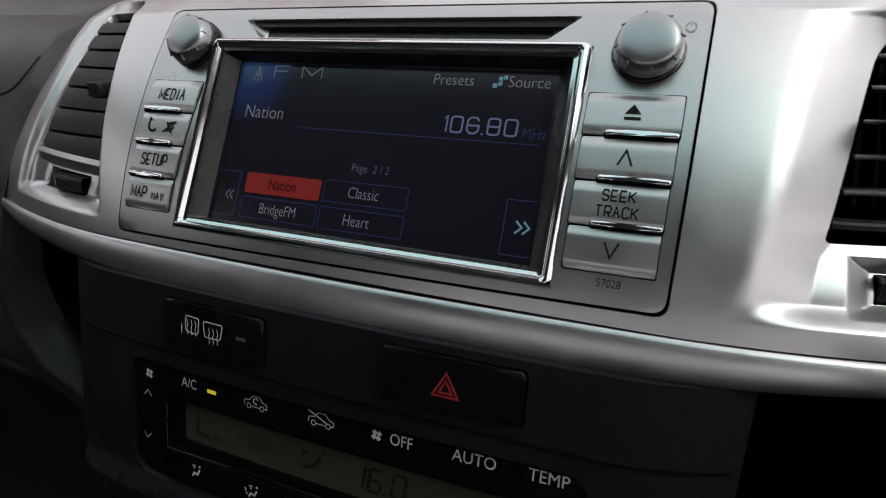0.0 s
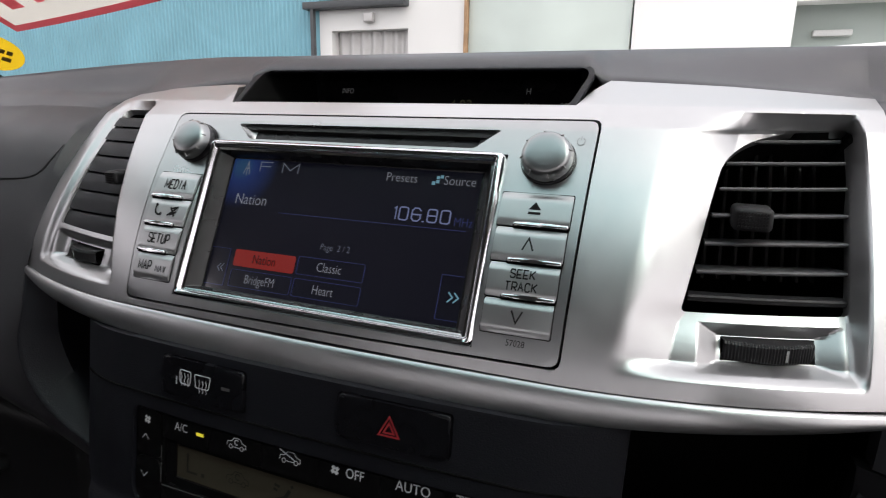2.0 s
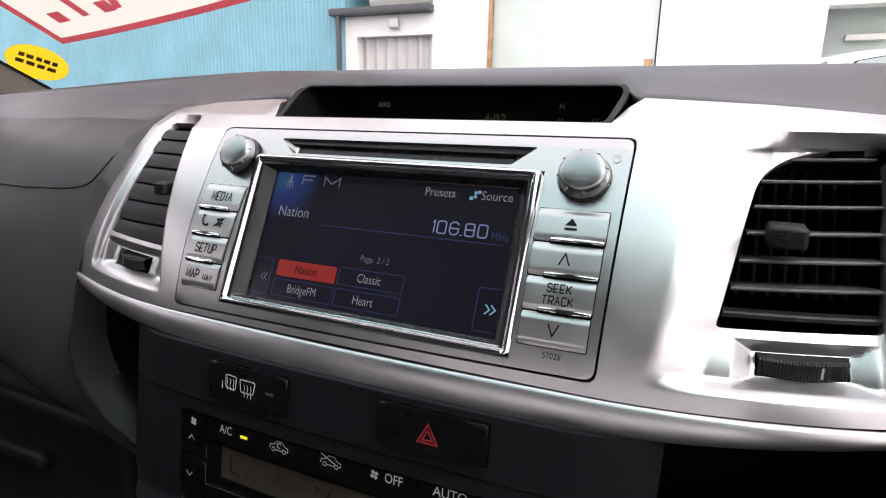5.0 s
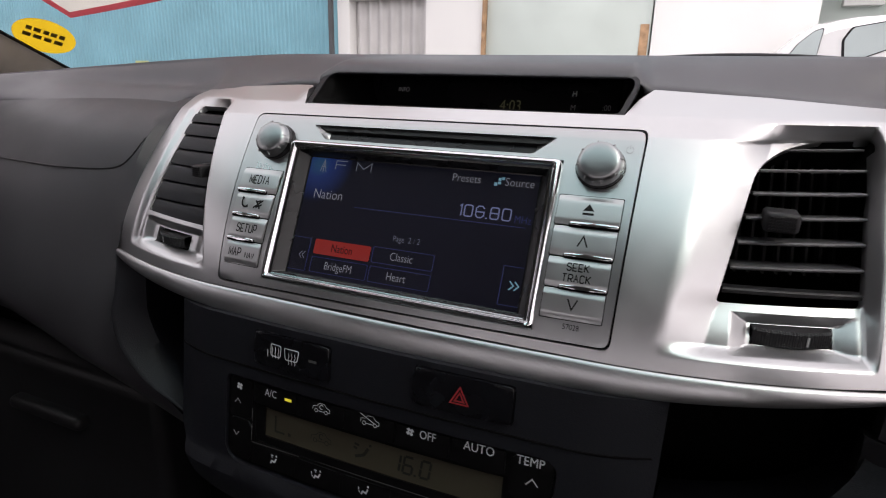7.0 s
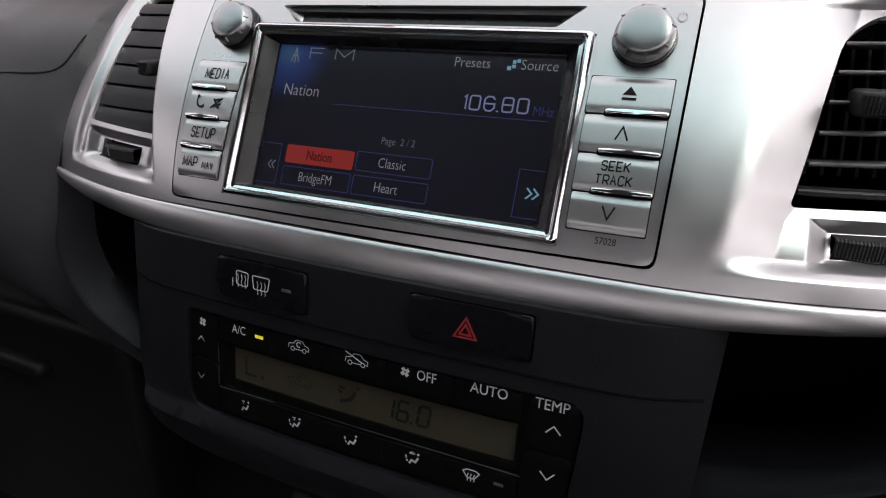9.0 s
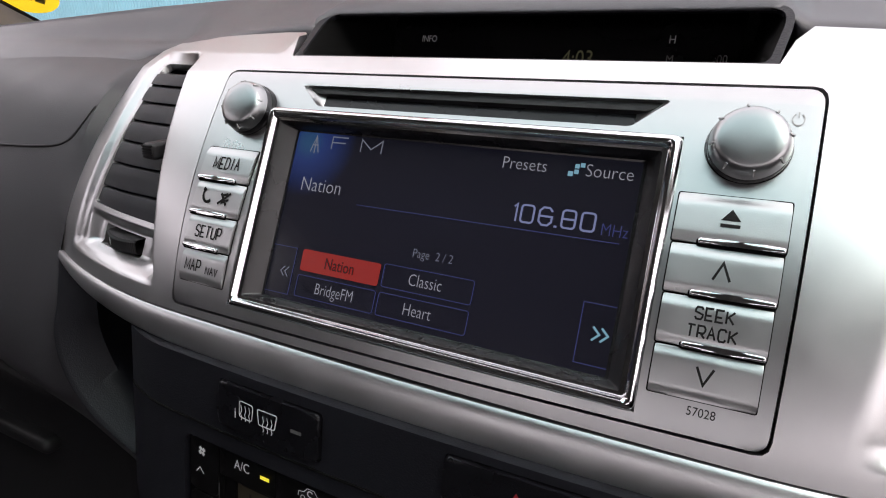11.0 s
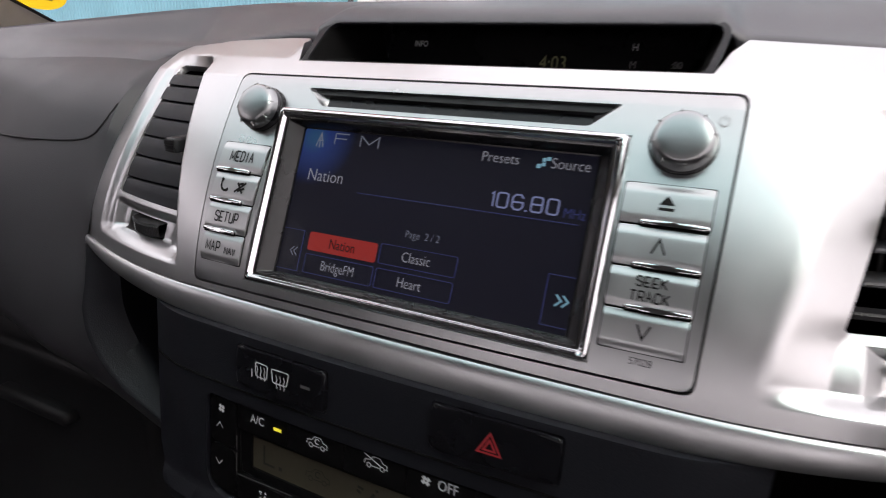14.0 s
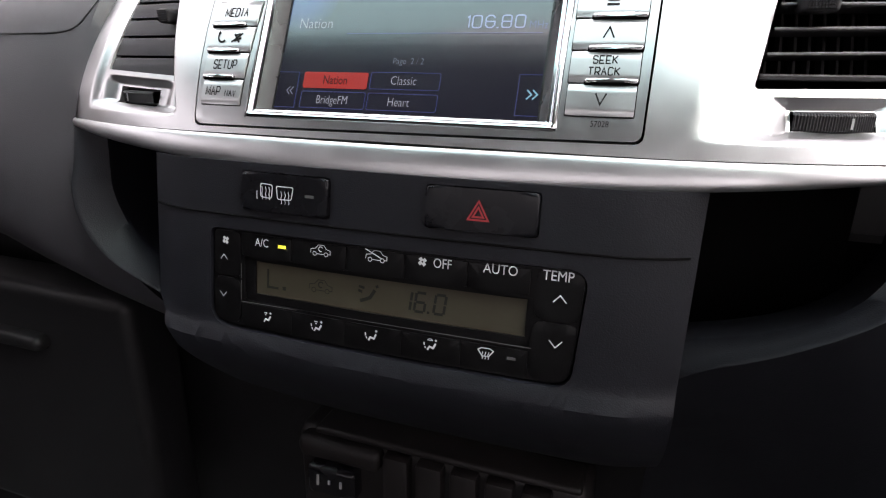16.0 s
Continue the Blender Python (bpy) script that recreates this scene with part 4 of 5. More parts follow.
xs = [-0.80, -0.70, -0.60, -0.50, -0.42, -0.36, -0.31, -0.27, -0.245, -0.226, -0.215, -0.20, -0.18, -0.16, -0.14, -0.122, -0.112, -0.104, -0.101, -0.0985, -0.096, -0.0935, -0.091, -0.086, -0.07, -0.035, 0.0,
      0.035, 0.07, 0.095, 0.100, 0.1025, 0.105, 0.1075, 0.110, 0.1125, 0.115, 0.118, 0.125, 0.14, 0.16, 0.18, 0.20, 0.215, 0.2262, 0.2310, 0.2318, 0.238, 0.25, 0.28, 0.33, 0.40, 0.50, 0.60, 0.72, 0.80]
rows = []
for x in xs:
    y0, z0 = top_edge(x)
    back, fall = 0.60 - 0.30 * x * x, pad_fall(x)
    ridge = (0.155 - 0.02 * smooth(0.1, 0.3, -x), 1.2425 - fall)
    pts = [(y0 + 0.004, z0 - 0.012, 0), (y0, z0, 0), (y0 + 0.012, z0 + 0.0065 + 0.001 * hood(x), 0), (lerp(y0, ridge[0], 0.62), lerp(z0, ridge[1], 0.86), 0), (*ridge, 0), (0.24, 1.2410 - fall, 0), (0.36, 1.232 - fall, 0), (back, 1.205 - fall, 0)]
    if hood(x):
        pts[0] = (y0 + lerp(0.004, 0.012, hood(x)), z0 - lerp(0.012, 0.004, hood(x)), 0)
    elif x < -0.2262:
        pts[0] = (y0 - 0.020, z0 - 0.0130, 0)
    under = [(pts[0][0] + 0.014, pts[0][1] - 0.012, 0), (pts[0][0] + 0.007, pts[0][1] - 0.006, 0)]
    if hood(x) > 0.5:
        pts[0] = (y0 + 0.0045, z0 - 0.0014, 0)
        under = [(y0 + 0.034, z0 + 0.0050, 0), (y0 + 0.018, z0 + 0.0030, 0)]
    if x > 0.2315:
        # beside the instruments the pad rolls over and drops to a crease
        k = smooth(0.2268, 0.29, x)
        crease = 1.1880 + 0.86 * min(x - 0.2268, 0.027)
        pts[1] = (y0 + 0.001, z0 + 0.0004, 0)
        pts[0] = (lerp(y0, 0.069, 0.45), lerp(z0, crease, 0.34), 0)
        under = [(lerp(0.066, 0.057, k), crease - 0.003, 0), (lerp(0.069, 0.057, k), crease, 0)]
    rows.append([(x, p.x, p.y) for p in spline(under + pts, 5)])
part("padded_top", skin(rows), PAD, dash, "grained soft grey pad", sharp=70)

# hooded recess with the trip display, its mouth rimmed by the pad
def mouth_at(x, z, d):
    return Vector((x, 0.0468 + (z - 1.2078) * 1.7075 - 0.86 * d, z + 0.5 * d))


MOUTH = rounded([(-0.0878, 1.2086), (0.1008, 1.2092), (0.1062, 1.2276), (-0.0945, 1.2276)], [0.002, 0.003, 0.007, 0.007], 6)
bm = sheet(rounded([(-0.0905, 1.2078), (0.1036, 1.2084), (0.1092, 1.2290), (-0.0992, 1.2290)], [0.001, 0.001, 0.009, 0.009], 6), [MOUTH], 0.01)
part("recess_rim", slab(bm, mouth_at, -0.003, 0.0, 0.0009, 3), PANEL, dash, "rounded dark rim of the recess")
# The recess walls carry their shade as near-black colour.
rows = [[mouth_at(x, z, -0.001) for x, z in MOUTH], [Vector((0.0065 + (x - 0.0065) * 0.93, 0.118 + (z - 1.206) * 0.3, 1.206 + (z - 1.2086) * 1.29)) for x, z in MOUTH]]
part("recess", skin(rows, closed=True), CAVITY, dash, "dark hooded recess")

trip = thing("trip_display", (0, 0.11, 1.206), "smoked trip computer display in the dashboard recess, dimly lit", "display")


def trip_at(x, z, d):
    return Vector((x, 0.1165 + (z - 1.206) * 0.3 - d, z))


lens = part("lens", slab(sheet(rect(-0.080, 0.093, 1.2065, 1.2295)), trip_at, -0.004, 0.0), GLOSS, trip)
# INFO and H glow slightly in place of daylight reaching the print.
part("info_word", flat(shift(letters("INFO", 0.0046, 0.85), -0.0585, 1.2172), trip_at, 0.0004), DAYLIT_PRINT, lens)
part("hour_mark", flat(shift(letters("H", 0.0050, 0.9), 0.0640, 1.2175), trip_at, 0.0004), DAYLIT_PRINT, lens)
part("minute_mark", flat(shift(letters("M", 0.0050, 0.9), 0.0640, 1.2090), trip_at, 0.0004), GREY_PRINT, lens)
part("reset_mark", flat(shift(letters(":00", 0.0050, 0.9), 0.0850, 1.2095), trip_at, 0.0004), GREY_PRINT, lens)
part("clock_digits", flat(shift(letters("4:03", 0.0105, 0.85), 0.0225, 1.2085), trip_at, 0.0004), GREEN_SEG, lens)

# passenger side of the dashboard
def passenger_row(x):
    """The panel's upright line at x, from its foot to the padded top."""
    k, far = smooth(-0.2255, -0.30, x), 0.10 * max(0.0, -x - 0.30)
    y0, z0 = top_edge(x)
    low = 1.022 - 0.30 * max(0.0, x + 0.35)
    pts = [(0.070 + far, low - 0.014), (0.030 + far, low - 0.010), (0.008 + far, low), (far - 0.010 * k, low + 0.022), (far - 0.013 * k, 1.062), (0.0085 + far - 0.014 * k, 1.100),
           (0.0240 + far - 0.012 * k, 1.145), (0.0500 + far - 0.006 * k, 1.185), (y0 + 0.001, z0 - 0.002)]
    row = [Vector((x, *p)) for p in pts]
    if x > -0.2263:
        row = [Vector(p) for p in ((-0.108, 0.060, 0.950), (-0.116, 0.022, 0.960), (-0.128, -0.006, 0.974), (-0.172, -0.0125, 1.0050), (-0.2165, -0.0105, 1.0430), (-0.2240, 0.001, 1.0995))]
        row += [Vector((-0.2262, fascia_at(-0.2262, z, 0).y + 0.002, z)) for z in (1.145, 1.185)] + [Vector((x, *pts[-1]))]
    return [tuple(p) for p in spline(row, 6)]


rows = [passenger_row(x) for x in (-0.2262, -0.232, -0.24, -0.255, -0.28, -0.32, -0.38, -0.46, -0.56, -0.68, -0.80)]
part("passenger_panel", skin(rows), AIRBAG, dash, "grained grey airbag panel")
SEAM = []
for x, z in ((-0.2330, 1.1785), (-0.2365, 1.1695), (-0.2405, 1.1625), (-0.2460, 1.1585), (-0.2550, 1.1565), (-0.2730, 1.1557), (-0.3030, 1.1553), (-0.3530, 1.1550), (-0.4030, 1.1550), (-0.4730, 1.1550), (-0.5630, 1.1550), (-0.6830, 1.1550)):
    line = passenger_row(x)
    for p, q in zip(line, line[1:]):
        if p[2] <= z < q[2]:
            SEAM.append((x, lerp(p[1], q[1], (z - p[2]) / (q[2] - p[2])) - 0.0001, z))
part("airbag_seam", tube([tuple(p) for p in spline(SEAM, 5)], 0.0007, 6), BLACK, dash)

# driver side between fascia and instruments
def driver_at(x, z, d):
    """The panel that carries the instruments, between the roll of the pad and the knees."""
    t = z - 1.10
    y = 0.010 + 0.12 * t + 4.0 * t * t if t > 0 else 0.010 + 0.9 * max(0.0, 1.07 - z) ** 1.5
    return Vector((x, y + 0.010 * smooth(0.248, 0.227, x) - d, z))


RING, EYE_HOLE, HOLE_R = (0.3035, 1.1465), (0.3005, 1.1500), 0.0530


def surround_line(r, low):
    """The outline of the smooth panel round the dials: a round shoulder that runs down straight."""
    bow = [(RING[0] + r * math.cos(radians(90 + 90 * i / 16)), RING[1] + r * math.sin(radians(90 + 90 * i / 16))) for i in range(17)]
    return bow + [(RING[0] - r + 0.0045, low), (0.47, low), (0.47, RING[1] + r)]


part("knee_panel", slab(sheet([(0.2262, 0.93), (0.46, 0.93), (0.46, 1.0740), (0.2262, 1.0740)], (), 0.012), driver_at, -0.010, -0.0006, 0.0012), TRIM_DARK, dash)
bm = sheet([(0.2305, 1.0752), (0.46, 1.0752), (0.46, 1.2125), (0.30, 1.2120), (0.256, 1.2115), (0.2335, 1.1925)], [surround_line(0.0650, 1.0740)], 0.012)
part("driver_panel", slab(bm, driver_at, -0.010, 0.0, 0.0012), PAD, dash)


def surround_at(x, z, d):
    """The panel round the dials dips towards its round opening."""
    r = math.hypot(x - EYE_HOLE[0], z - EYE_HOLE[1])
    return driver_at(x, z, d - 0.007 * smooth(0.066, HOLE_R, r))


hole = [(EYE_HOLE[0] + HOLE_R * math.cos(2 * math.pi * i / 48), EYE_HOLE[1] + HOLE_R * math.sin(2 * math.pi * i / 48)) for i in range(48)]
bm = sheet([(min(x, 0.459), z) for x, z in surround_line(0.0638, 1.0764)], [hole], 0.006)
part("dial_surround", slab(bm, surround_at, -0.012, -0.0004, 0.0012, 3), SMOOTH_TRIM, dash, "smooth dark grey panel round the dials")

# centre panel below the fascia, with an open pocket at either side
CENTRE = [(-0.1370, 1.012), (-0.118, 0.988), (-0.085, 0.968), (-0.03, 0.955), (0.05, 0.948), (0.1400, 0.945), (0.1436, 1.0925), (-0.1370, 1.0920)]
HOLES = [rounded(rect(-0.0728, -0.0215, 1.0686, 1.0882), 0.002, 2), rounded(rect(0.0268, 0.0786, 1.0698, 1.0894), 0.002, 2)]
CLIM = [(-0.0938, 1.0060), (0.0970, 1.0060), (0.1006, 1.0572), (-0.0930, 1.0570)]
WELL = [(-0.0946, 1.0050), (0.0978, 1.0050), (0.1014, 1.0580), (-0.0938, 1.0578)]
bm = sheet(CENTRE, HOLES + [rounded(WELL, [0.013, 0.009, 0.009, 0.005], 4)], 0.006)
part("centre_panel", slab(bm, lower_at, -0.010, 0.0, 0.0028, 4), PANEL, dash)
# Near-black backing sheet: shade behind the openings given by colour.
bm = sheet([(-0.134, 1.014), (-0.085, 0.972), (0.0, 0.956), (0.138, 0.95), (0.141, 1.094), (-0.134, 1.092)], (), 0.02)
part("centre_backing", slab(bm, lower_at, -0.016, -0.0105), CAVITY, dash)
seam = [lower_at(-0.1365 + 0.0069 * i, 1.0650 + 0.0003 * i / 40, 0.0002) for i in range(41)]
part("panel_seam", tube([tuple(p) for p in seam], 0.00055, 6), CAVITY, dash)


def pocket(side):
    """A dark pocket beside the centre panel with a broad, rounded lip: an outer ridge and an inner edge."""
    if side > 0:
        ridge = [(0.1385, -0.010, 0.9990), (0.155, -0.009, 1.0085), (0.186, -0.008, 1.0225), (0.217, -0.006, 1.0415), (0.234, 0.006, 1.0560), (0.2430, 0.024, 1.073), (0.2450, 0.034, 1.098)]
        inner = [(0.1385, 0.002, 1.0140), (0.166, 0.002, 1.0210), (0.187, 0.002, 1.0292), (0.206, 0.004, 1.0400), (0.219, 0.010, 1.0520), (0.2290, 0.022, 1.066), (0.2330, 0.034, 1.098)]
    else:
        ridge = [(-0.128, -0.016, 0.9930), (-0.164, -0.015, 1.0060), (-0.195, -0.0145, 1.0200), (-0.2140, -0.0135, 1.0390), (-0.2205, -0.0115, 1.0600), (-0.2212, -0.006, 1.0780), (-0.2240, 0.001, 1.0995)]
        inner = [(-0.150, 0.004, 1.0020), (-0.177, 0.004, 1.0195), (-0.190, 0.004, 1.0305), (-0.199, 0.004, 1.0450), (-0.204, 0.004, 1.0610), (-0.203, 0.004, 1.0760), (-0.203, 0.006, 1.0995)]
    line, rows = spline(ridge, 6), []
    for p, q in zip(line, spline(inner, 6)):
        out = (p - q).normalized()
        rows.append([p + 0.003 * out + Vector((0, 0.008, 0)), p + 0.0022 * out + Vector((0, 0.003, 0)), p + 0.0010 * out + Vector((0, 0.0006, 0)), p, p - 0.0022 * out + Vector((0, 0.0002, 0)),
                     p.lerp(q, 0.5) + Vector((0, 0.0012, 0)), q, q + Vector((side * 0.004, 0.006, 0.0)), q + Vector((side * 0.008, 0.05, -0.01))])
    part("pocket_lip", skin(rows), PANEL, dash, "rounded lip of the open pocket", sharp=70)
    x0, x1 = sorted((side * 0.132, side * 0.2215))
    # Back and roof are coloured near-black to shade the pocket's inside.
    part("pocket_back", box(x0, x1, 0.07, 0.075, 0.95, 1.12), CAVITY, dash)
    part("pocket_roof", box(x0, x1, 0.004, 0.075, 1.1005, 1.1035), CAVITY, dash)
    if side < 0:
        return
    # outer skirt under the lip
    rows = []
    for i, p in enumerate(line):
        k = i / (len(line) - 1)
        rows.append([p + Vector((0, 0.0004, -0.0004)), p + Vector((side * 0.002, 0.0022, -0.004)), p + Vector((side * 0.006 * k, 0.006, -0.012)), p + Vector((side * 0.03 * k, 0.014, -0.03)), Vector((p.x + side * 0.05 * k, p.y + 0.03, min(p.z - 0.05, 0.96))), Vector((p.x + side * 0.06 * k, p.y + 0.07, 0.86))])
    part("skirt", skin(rows), PANEL, dash, sharp=70)


pocket(1)
pocket(-1)

# ---- switches ----
defog = thing("defogger_switch", (-0.047, -0.03, 1.069), "black push switch with white mirror and rear window heater symbols", "switch")
bm = sheet(rounded(rect(-0.0722, -0.0221, 1.0691, 1.0877), 0.002, 3), (), 0.006)
body = part("button", slab(bm, lower_at, -0.008, 0.0018, 0.0014, 4), SWITCH, defog)
ICON = ribbon([rounded([(-0.0600, 1.0762), (-0.0536, 1.0758), (-0.0530, 1.0824), (-0.0600, 1.0828)], 0.0012, 3) + [rounded([(-0.0600, 1.0762), (-0.0536, 1.0758), (-0.0530, 1.0824), (-0.0600, 1.0828)], 0.0012, 3)[0]],
               rounded([(-0.0500, 1.0758), (-0.0422, 1.0758), (-0.0410, 1.0820), (-0.0508, 1.0820)], 0.0010, 3) + [rounded([(-0.0500, 1.0758), (-0.0422, 1.0758), (-0.0410, 1.0820), (-0.0508, 1.0820)], 0.0010, 3)[0]],
               [(-0.0622, 1.0750), (-0.0622, 1.0790)]], 0.0005)
for cx in (-0.0590, -0.0569, -0.0548, -0.0478, -0.0457, -0.0436):
    ribbon([[(cx + 0.0003 * math.sin(s * 1.6), 1.0735 + 0.0009 * s + (0.0015 if cx < -0.05 else 0.0)) for s in range(8)]], 0.0004, ICON)
part("heater_symbols", flat(ICON, lower_at, 0.0019), WHITE_PRINT, body)
part("lamp", flat(ribbon([[(-0.0345, 1.0785), (-0.0295, 1.0785)]], 0.0014), lower_at, 0.0019), DIM_PRINT, body)

hazard = thing("hazard_switch", (0.053, -0.03, 1.07), "black push switch with a red warning triangle", "switch")
bm = sheet(rounded(rect(0.0273, 0.0780, 1.0703, 1.0889), 0.002, 3), (), 0.006)
body = part("button", slab(bm, lower_at, -0.008, 0.0018, 0.0014, 4), SWITCH, hazard)
TRI = [(0.0474, 1.0755), (0.0566, 1.0755), (0.0520, 1.0837), (0.0474, 1.0755)]
TRI2 = [(0.0497, 1.0768), (0.0543, 1.0768), (0.0520, 1.0810), (0.0497, 1.0768)]
part("warning_triangle", flat(ribbon([TRI, TRI2], 0.0008), lower_at, 0.0019), RED_PRINT, body)

# ---- climate control ----
def clim_at(x, z, d):
    """The face of the climate panel, set back in its well."""
    return lower_at(x, z, d - 0.0016)


climate = thing("climate_control", (0, -0.03, 1.006), "black climate control panel with buttons and an olive display", "control panel")
bm = sheet(rounded(CLIM, [0.0125, 0.0085, 0.0085, 0.0045], 5), [rounded(rect(-0.0735, 0.0782, 1.0205, 1.0436), 0.001, 2)], 0.008)
panel = part("panel", slab(bm, clim_at, -0.010, -0.0008, 0.0010), CLIMATE, climate)


def cl(name, bm, mat, d=0.0006, to=None, label=""):
    return part(name, flat(bm, clim_at, d), mat, to or climate, label)


def push(corners, r=0.0006):
    bm = sheet(rounded(corners, r, 3), (), 0.006)
    return part("button", slab(bm, clim_at, -0.003, 0.0001, 0.00015), CLIMATE, climate)


part("display_frame", slab(sheet(rect(-0.0735, 0.0782, 1.0205, 1.0436), [rect(-0.0672, 0.0756, 1.0248, 1.0420)], 0.01), clim_at, -0.009, -0.0018, 0.0006), CLIMATE, climate)
lcd = part("lcd", slab(sheet(rect(-0.0676, 0.0760, 1.0244, 1.0424), (), 0.01), clim_at, -0.009, -0.0030), LCD, climate, "unlit olive liquid crystal display")
SEG = {"1": "bc", "6": "acdefg", "0": "abcdef"}


def segments(word, x, z, w, h, t):
    """Seven-segment digits, leaning slightly."""
    bm = bmesh.new()
    for n, ch in enumerate(word):
        ox = x + n * w * 1.45
        pts = {"a": ((0, 2), (1, 2)), "b": ((1, 1), (1, 2)), "c": ((1, 0), (1, 1)), "d": ((0, 0), (1, 0)), "e": ((0, 0), (0, 1)), "f": ((0, 1), (0, 2)), "g": ((0, 1), (1, 1))}
        for s in SEG[ch]:
            (a, c), (e, f) = pts[s]
            p = [(ox + w * a + 0.12 * h / 2 * c, z + h / 2 * c), (ox + w * e + 0.12 * h / 2 * f, z + h / 2 * f)]
            q = (Vector(p[1]) - Vector(p[0])) * 0.06
            ribbon([[(p[0][0] + q.x, p[0][1] + q.y), (p[1][0] - q.x, p[1][1] - q.y)]], t, bm)
    return bm


cl("digits", segments("16", 0.0150, 1.0290, 0.0050, 0.0092, 0.0013), LCD_DARK, -0.0027, lcd)
cl("digit", segments("0", 0.0320, 1.0292, 0.0050, 0.0092, 0.0013), LCD_DARK, -0.0027, lcd)
cl("decimal_point", ribbon([[(0.0288, 1.0292), (0.0300, 1.0292)]], 0.0012), LCD_DARK, -0.0027, lcd)
cl("fan_bars", ribbon([[(-0.0600, 1.0385), (-0.0600, 1.0292), (-0.0535, 1.0292)]], 0.0012), LCD_DARK, -0.0027, lcd)
cl("fan_dot", ribbon([[(-0.0510, 1.0296), (-0.0490, 1.0296)]], 0.0020), LCD_DARK, -0.0027, lcd)
# Thin grey strokes draw the highlight along the display's left and lower edges.
edge = ribbon([[(-0.0748, 1.0208), (-0.0748, 1.0312)], [(-0.0748, 1.0322), (-0.0748, 1.0400)], [(-0.0748, 1.0198), (0.0795, 1.0208)]], 0.0005)
cl("highlight_line", edge, DIM_PRINT, 0.0002)
gaps = [-0.0745, -0.0440, -0.0130, 0.0175, 0.0480, 0.0765]
for a, b in zip(gaps, gaps[1:]):
    push(rect(a + 0.0002, b - 0.0002, 1.0446, 1.0562))
for a, b in zip([-0.0745, -0.0435, -0.0130, 0.0175, 0.0470], [-0.0435, -0.0130, 0.0175, 0.0470, 0.0780]):
    push(rect(a + 0.00006, b - 0.00006, 1.0073, 1.0192), 0.0001)
push([(-0.0925, 1.0325), (-0.0755, 1.0325), (-0.0755, 1.0562), (-0.0920, 1.0562)], 0.003)
push([(-0.0928, 1.0085), (-0.0755, 1.0073), (-0.0755, 1.0315), (-0.0926, 1.0315)], 0.005)
push([(0.0792, 1.0345), (0.0990, 1.0345), (0.0996, 1.0562), (0.0792, 1.0562)], 0.004)
push([(0.0792, 1.0073), (0.0960, 1.0073), (0.0986, 1.0335), (0.0792, 1.0335)], 0.004)


def fan_icon(x, z, s):
    bm = bmesh.new()
    for i in range(4):
        a = i * 90 + 20
        ribbon([[(x + s * 0.2 * math.cos(radians(a)), z + s * 0.2 * math.sin(radians(a))), (x + s * math.cos(radians(a + 18)), z + s * math.sin(radians(a + 18)))]], s * 0.75, bm)
    return bm


def car_icon(x, z, crossed):
    o = [(x - 0.0055, z - 0.0012), (x - 0.0052, z + 0.0008), (x - 0.0028, z + 0.0012), (x - 0.0012, z + 0.0030), (x + 0.0020, z + 0.0030), (x + 0.0034, z + 0.0012), (x + 0.0055, z + 0.0006), (x + 0.0055, z - 0.0012)]
    bm = ribbon([[o[0], *o[1:], (x + 0.0042, z - 0.0012)], arc(x + 0.0032, z - 0.0014, 0.0010, 0, 360, 10), arc(x - 0.0032, z - 0.0014, 0.0010, 0, 360, 10), [(x - 0.0020, z - 0.0014), (x + 0.0020, z - 0.0014)]], 0.00032)
    if crossed:
        ribbon([[(x - 0.0058, z + 0.0034), (x + 0.0030, z - 0.0006)]], 0.0005, bm)
    else:
        ribbon([arc(x + 0.0002, z + 0.0010, 0.0012, 30, 300, 8)], 0.0005, bm)
    return bm


def seat_icon(x, z, kind):
    """A seated figure with marks for air to the face, the feet or the windscreen."""
    bm = ribbon([[(x - 0.0016, z - 0.0026), (x - 0.0006, z - 0.0008), (x + 0.0012, z - 0.0014), (x + 0.0024, z + 0.0010)]], 0.0009)
    bm.faces.new([bm.verts.new((px, 0, pz)) for px, pz in arc(x + 0.0024, z + 0.0025, 0.0006, 0, 315, 7)])
    if kind in (0, 1):
        ribbon([[(x - 0.0016, z + 0.0024), (x + 0.0002, z + 0.0024)], [(x - 0.0010, z + 0.0014), (x - 0.0002, z + 0.0014)]], 0.0006, bm)
    if kind in (1, 2, 3):
        ribbon([[(x - 0.0034, z + 0.0010), (x - 0.0032, z - 0.0004)], [(x - 0.0030, z - 0.0010), (x - 0.0024, z - 0.0018)]], 0.0007, bm)
    if kind == 3:
        ribbon([arc(x - 0.0004, z + 0.0016, 0.0014, 20, 160, 6)], 0.0004, bm)
        ribbon([[(x - 0.0012, z + 0.0022), (x + 0.0004, z + 0.0022)]], 0.0004, bm)
    return bm


cl("recirculation_segment", shift(car_icon(0, 0, False), -0.0285, 1.0335, 0.0, 1.2), LCD_DARK, -0.0027, lcd)
FLOW = ribbon([[(-0.0062, 1.0300), (-0.0030, 1.0312), (-0.0008, 1.0322), (0.0016, 1.0362)]], 0.0017)
ribbon([[(-0.0070, 1.0372), (-0.0040, 1.0366)], [(-0.0074, 1.0352), (-0.0052, 1.0345)], [(0.0020, 1.0378), (0.0034, 1.0384)]], 0.0013, FLOW)
cl("airflow_segment", FLOW, LCD_DARK, -0.0027, lcd)
cl("fan_symbol", fan_icon(-0.0845, 1.0513, 0.0021), WHITE_PRINT)
cl("up_arrow", ribbon([[(-0.0879, 1.0410), (-0.0857, 1.0436), (-0.0835, 1.0410)]], 0.0004), WHITE_PRINT)
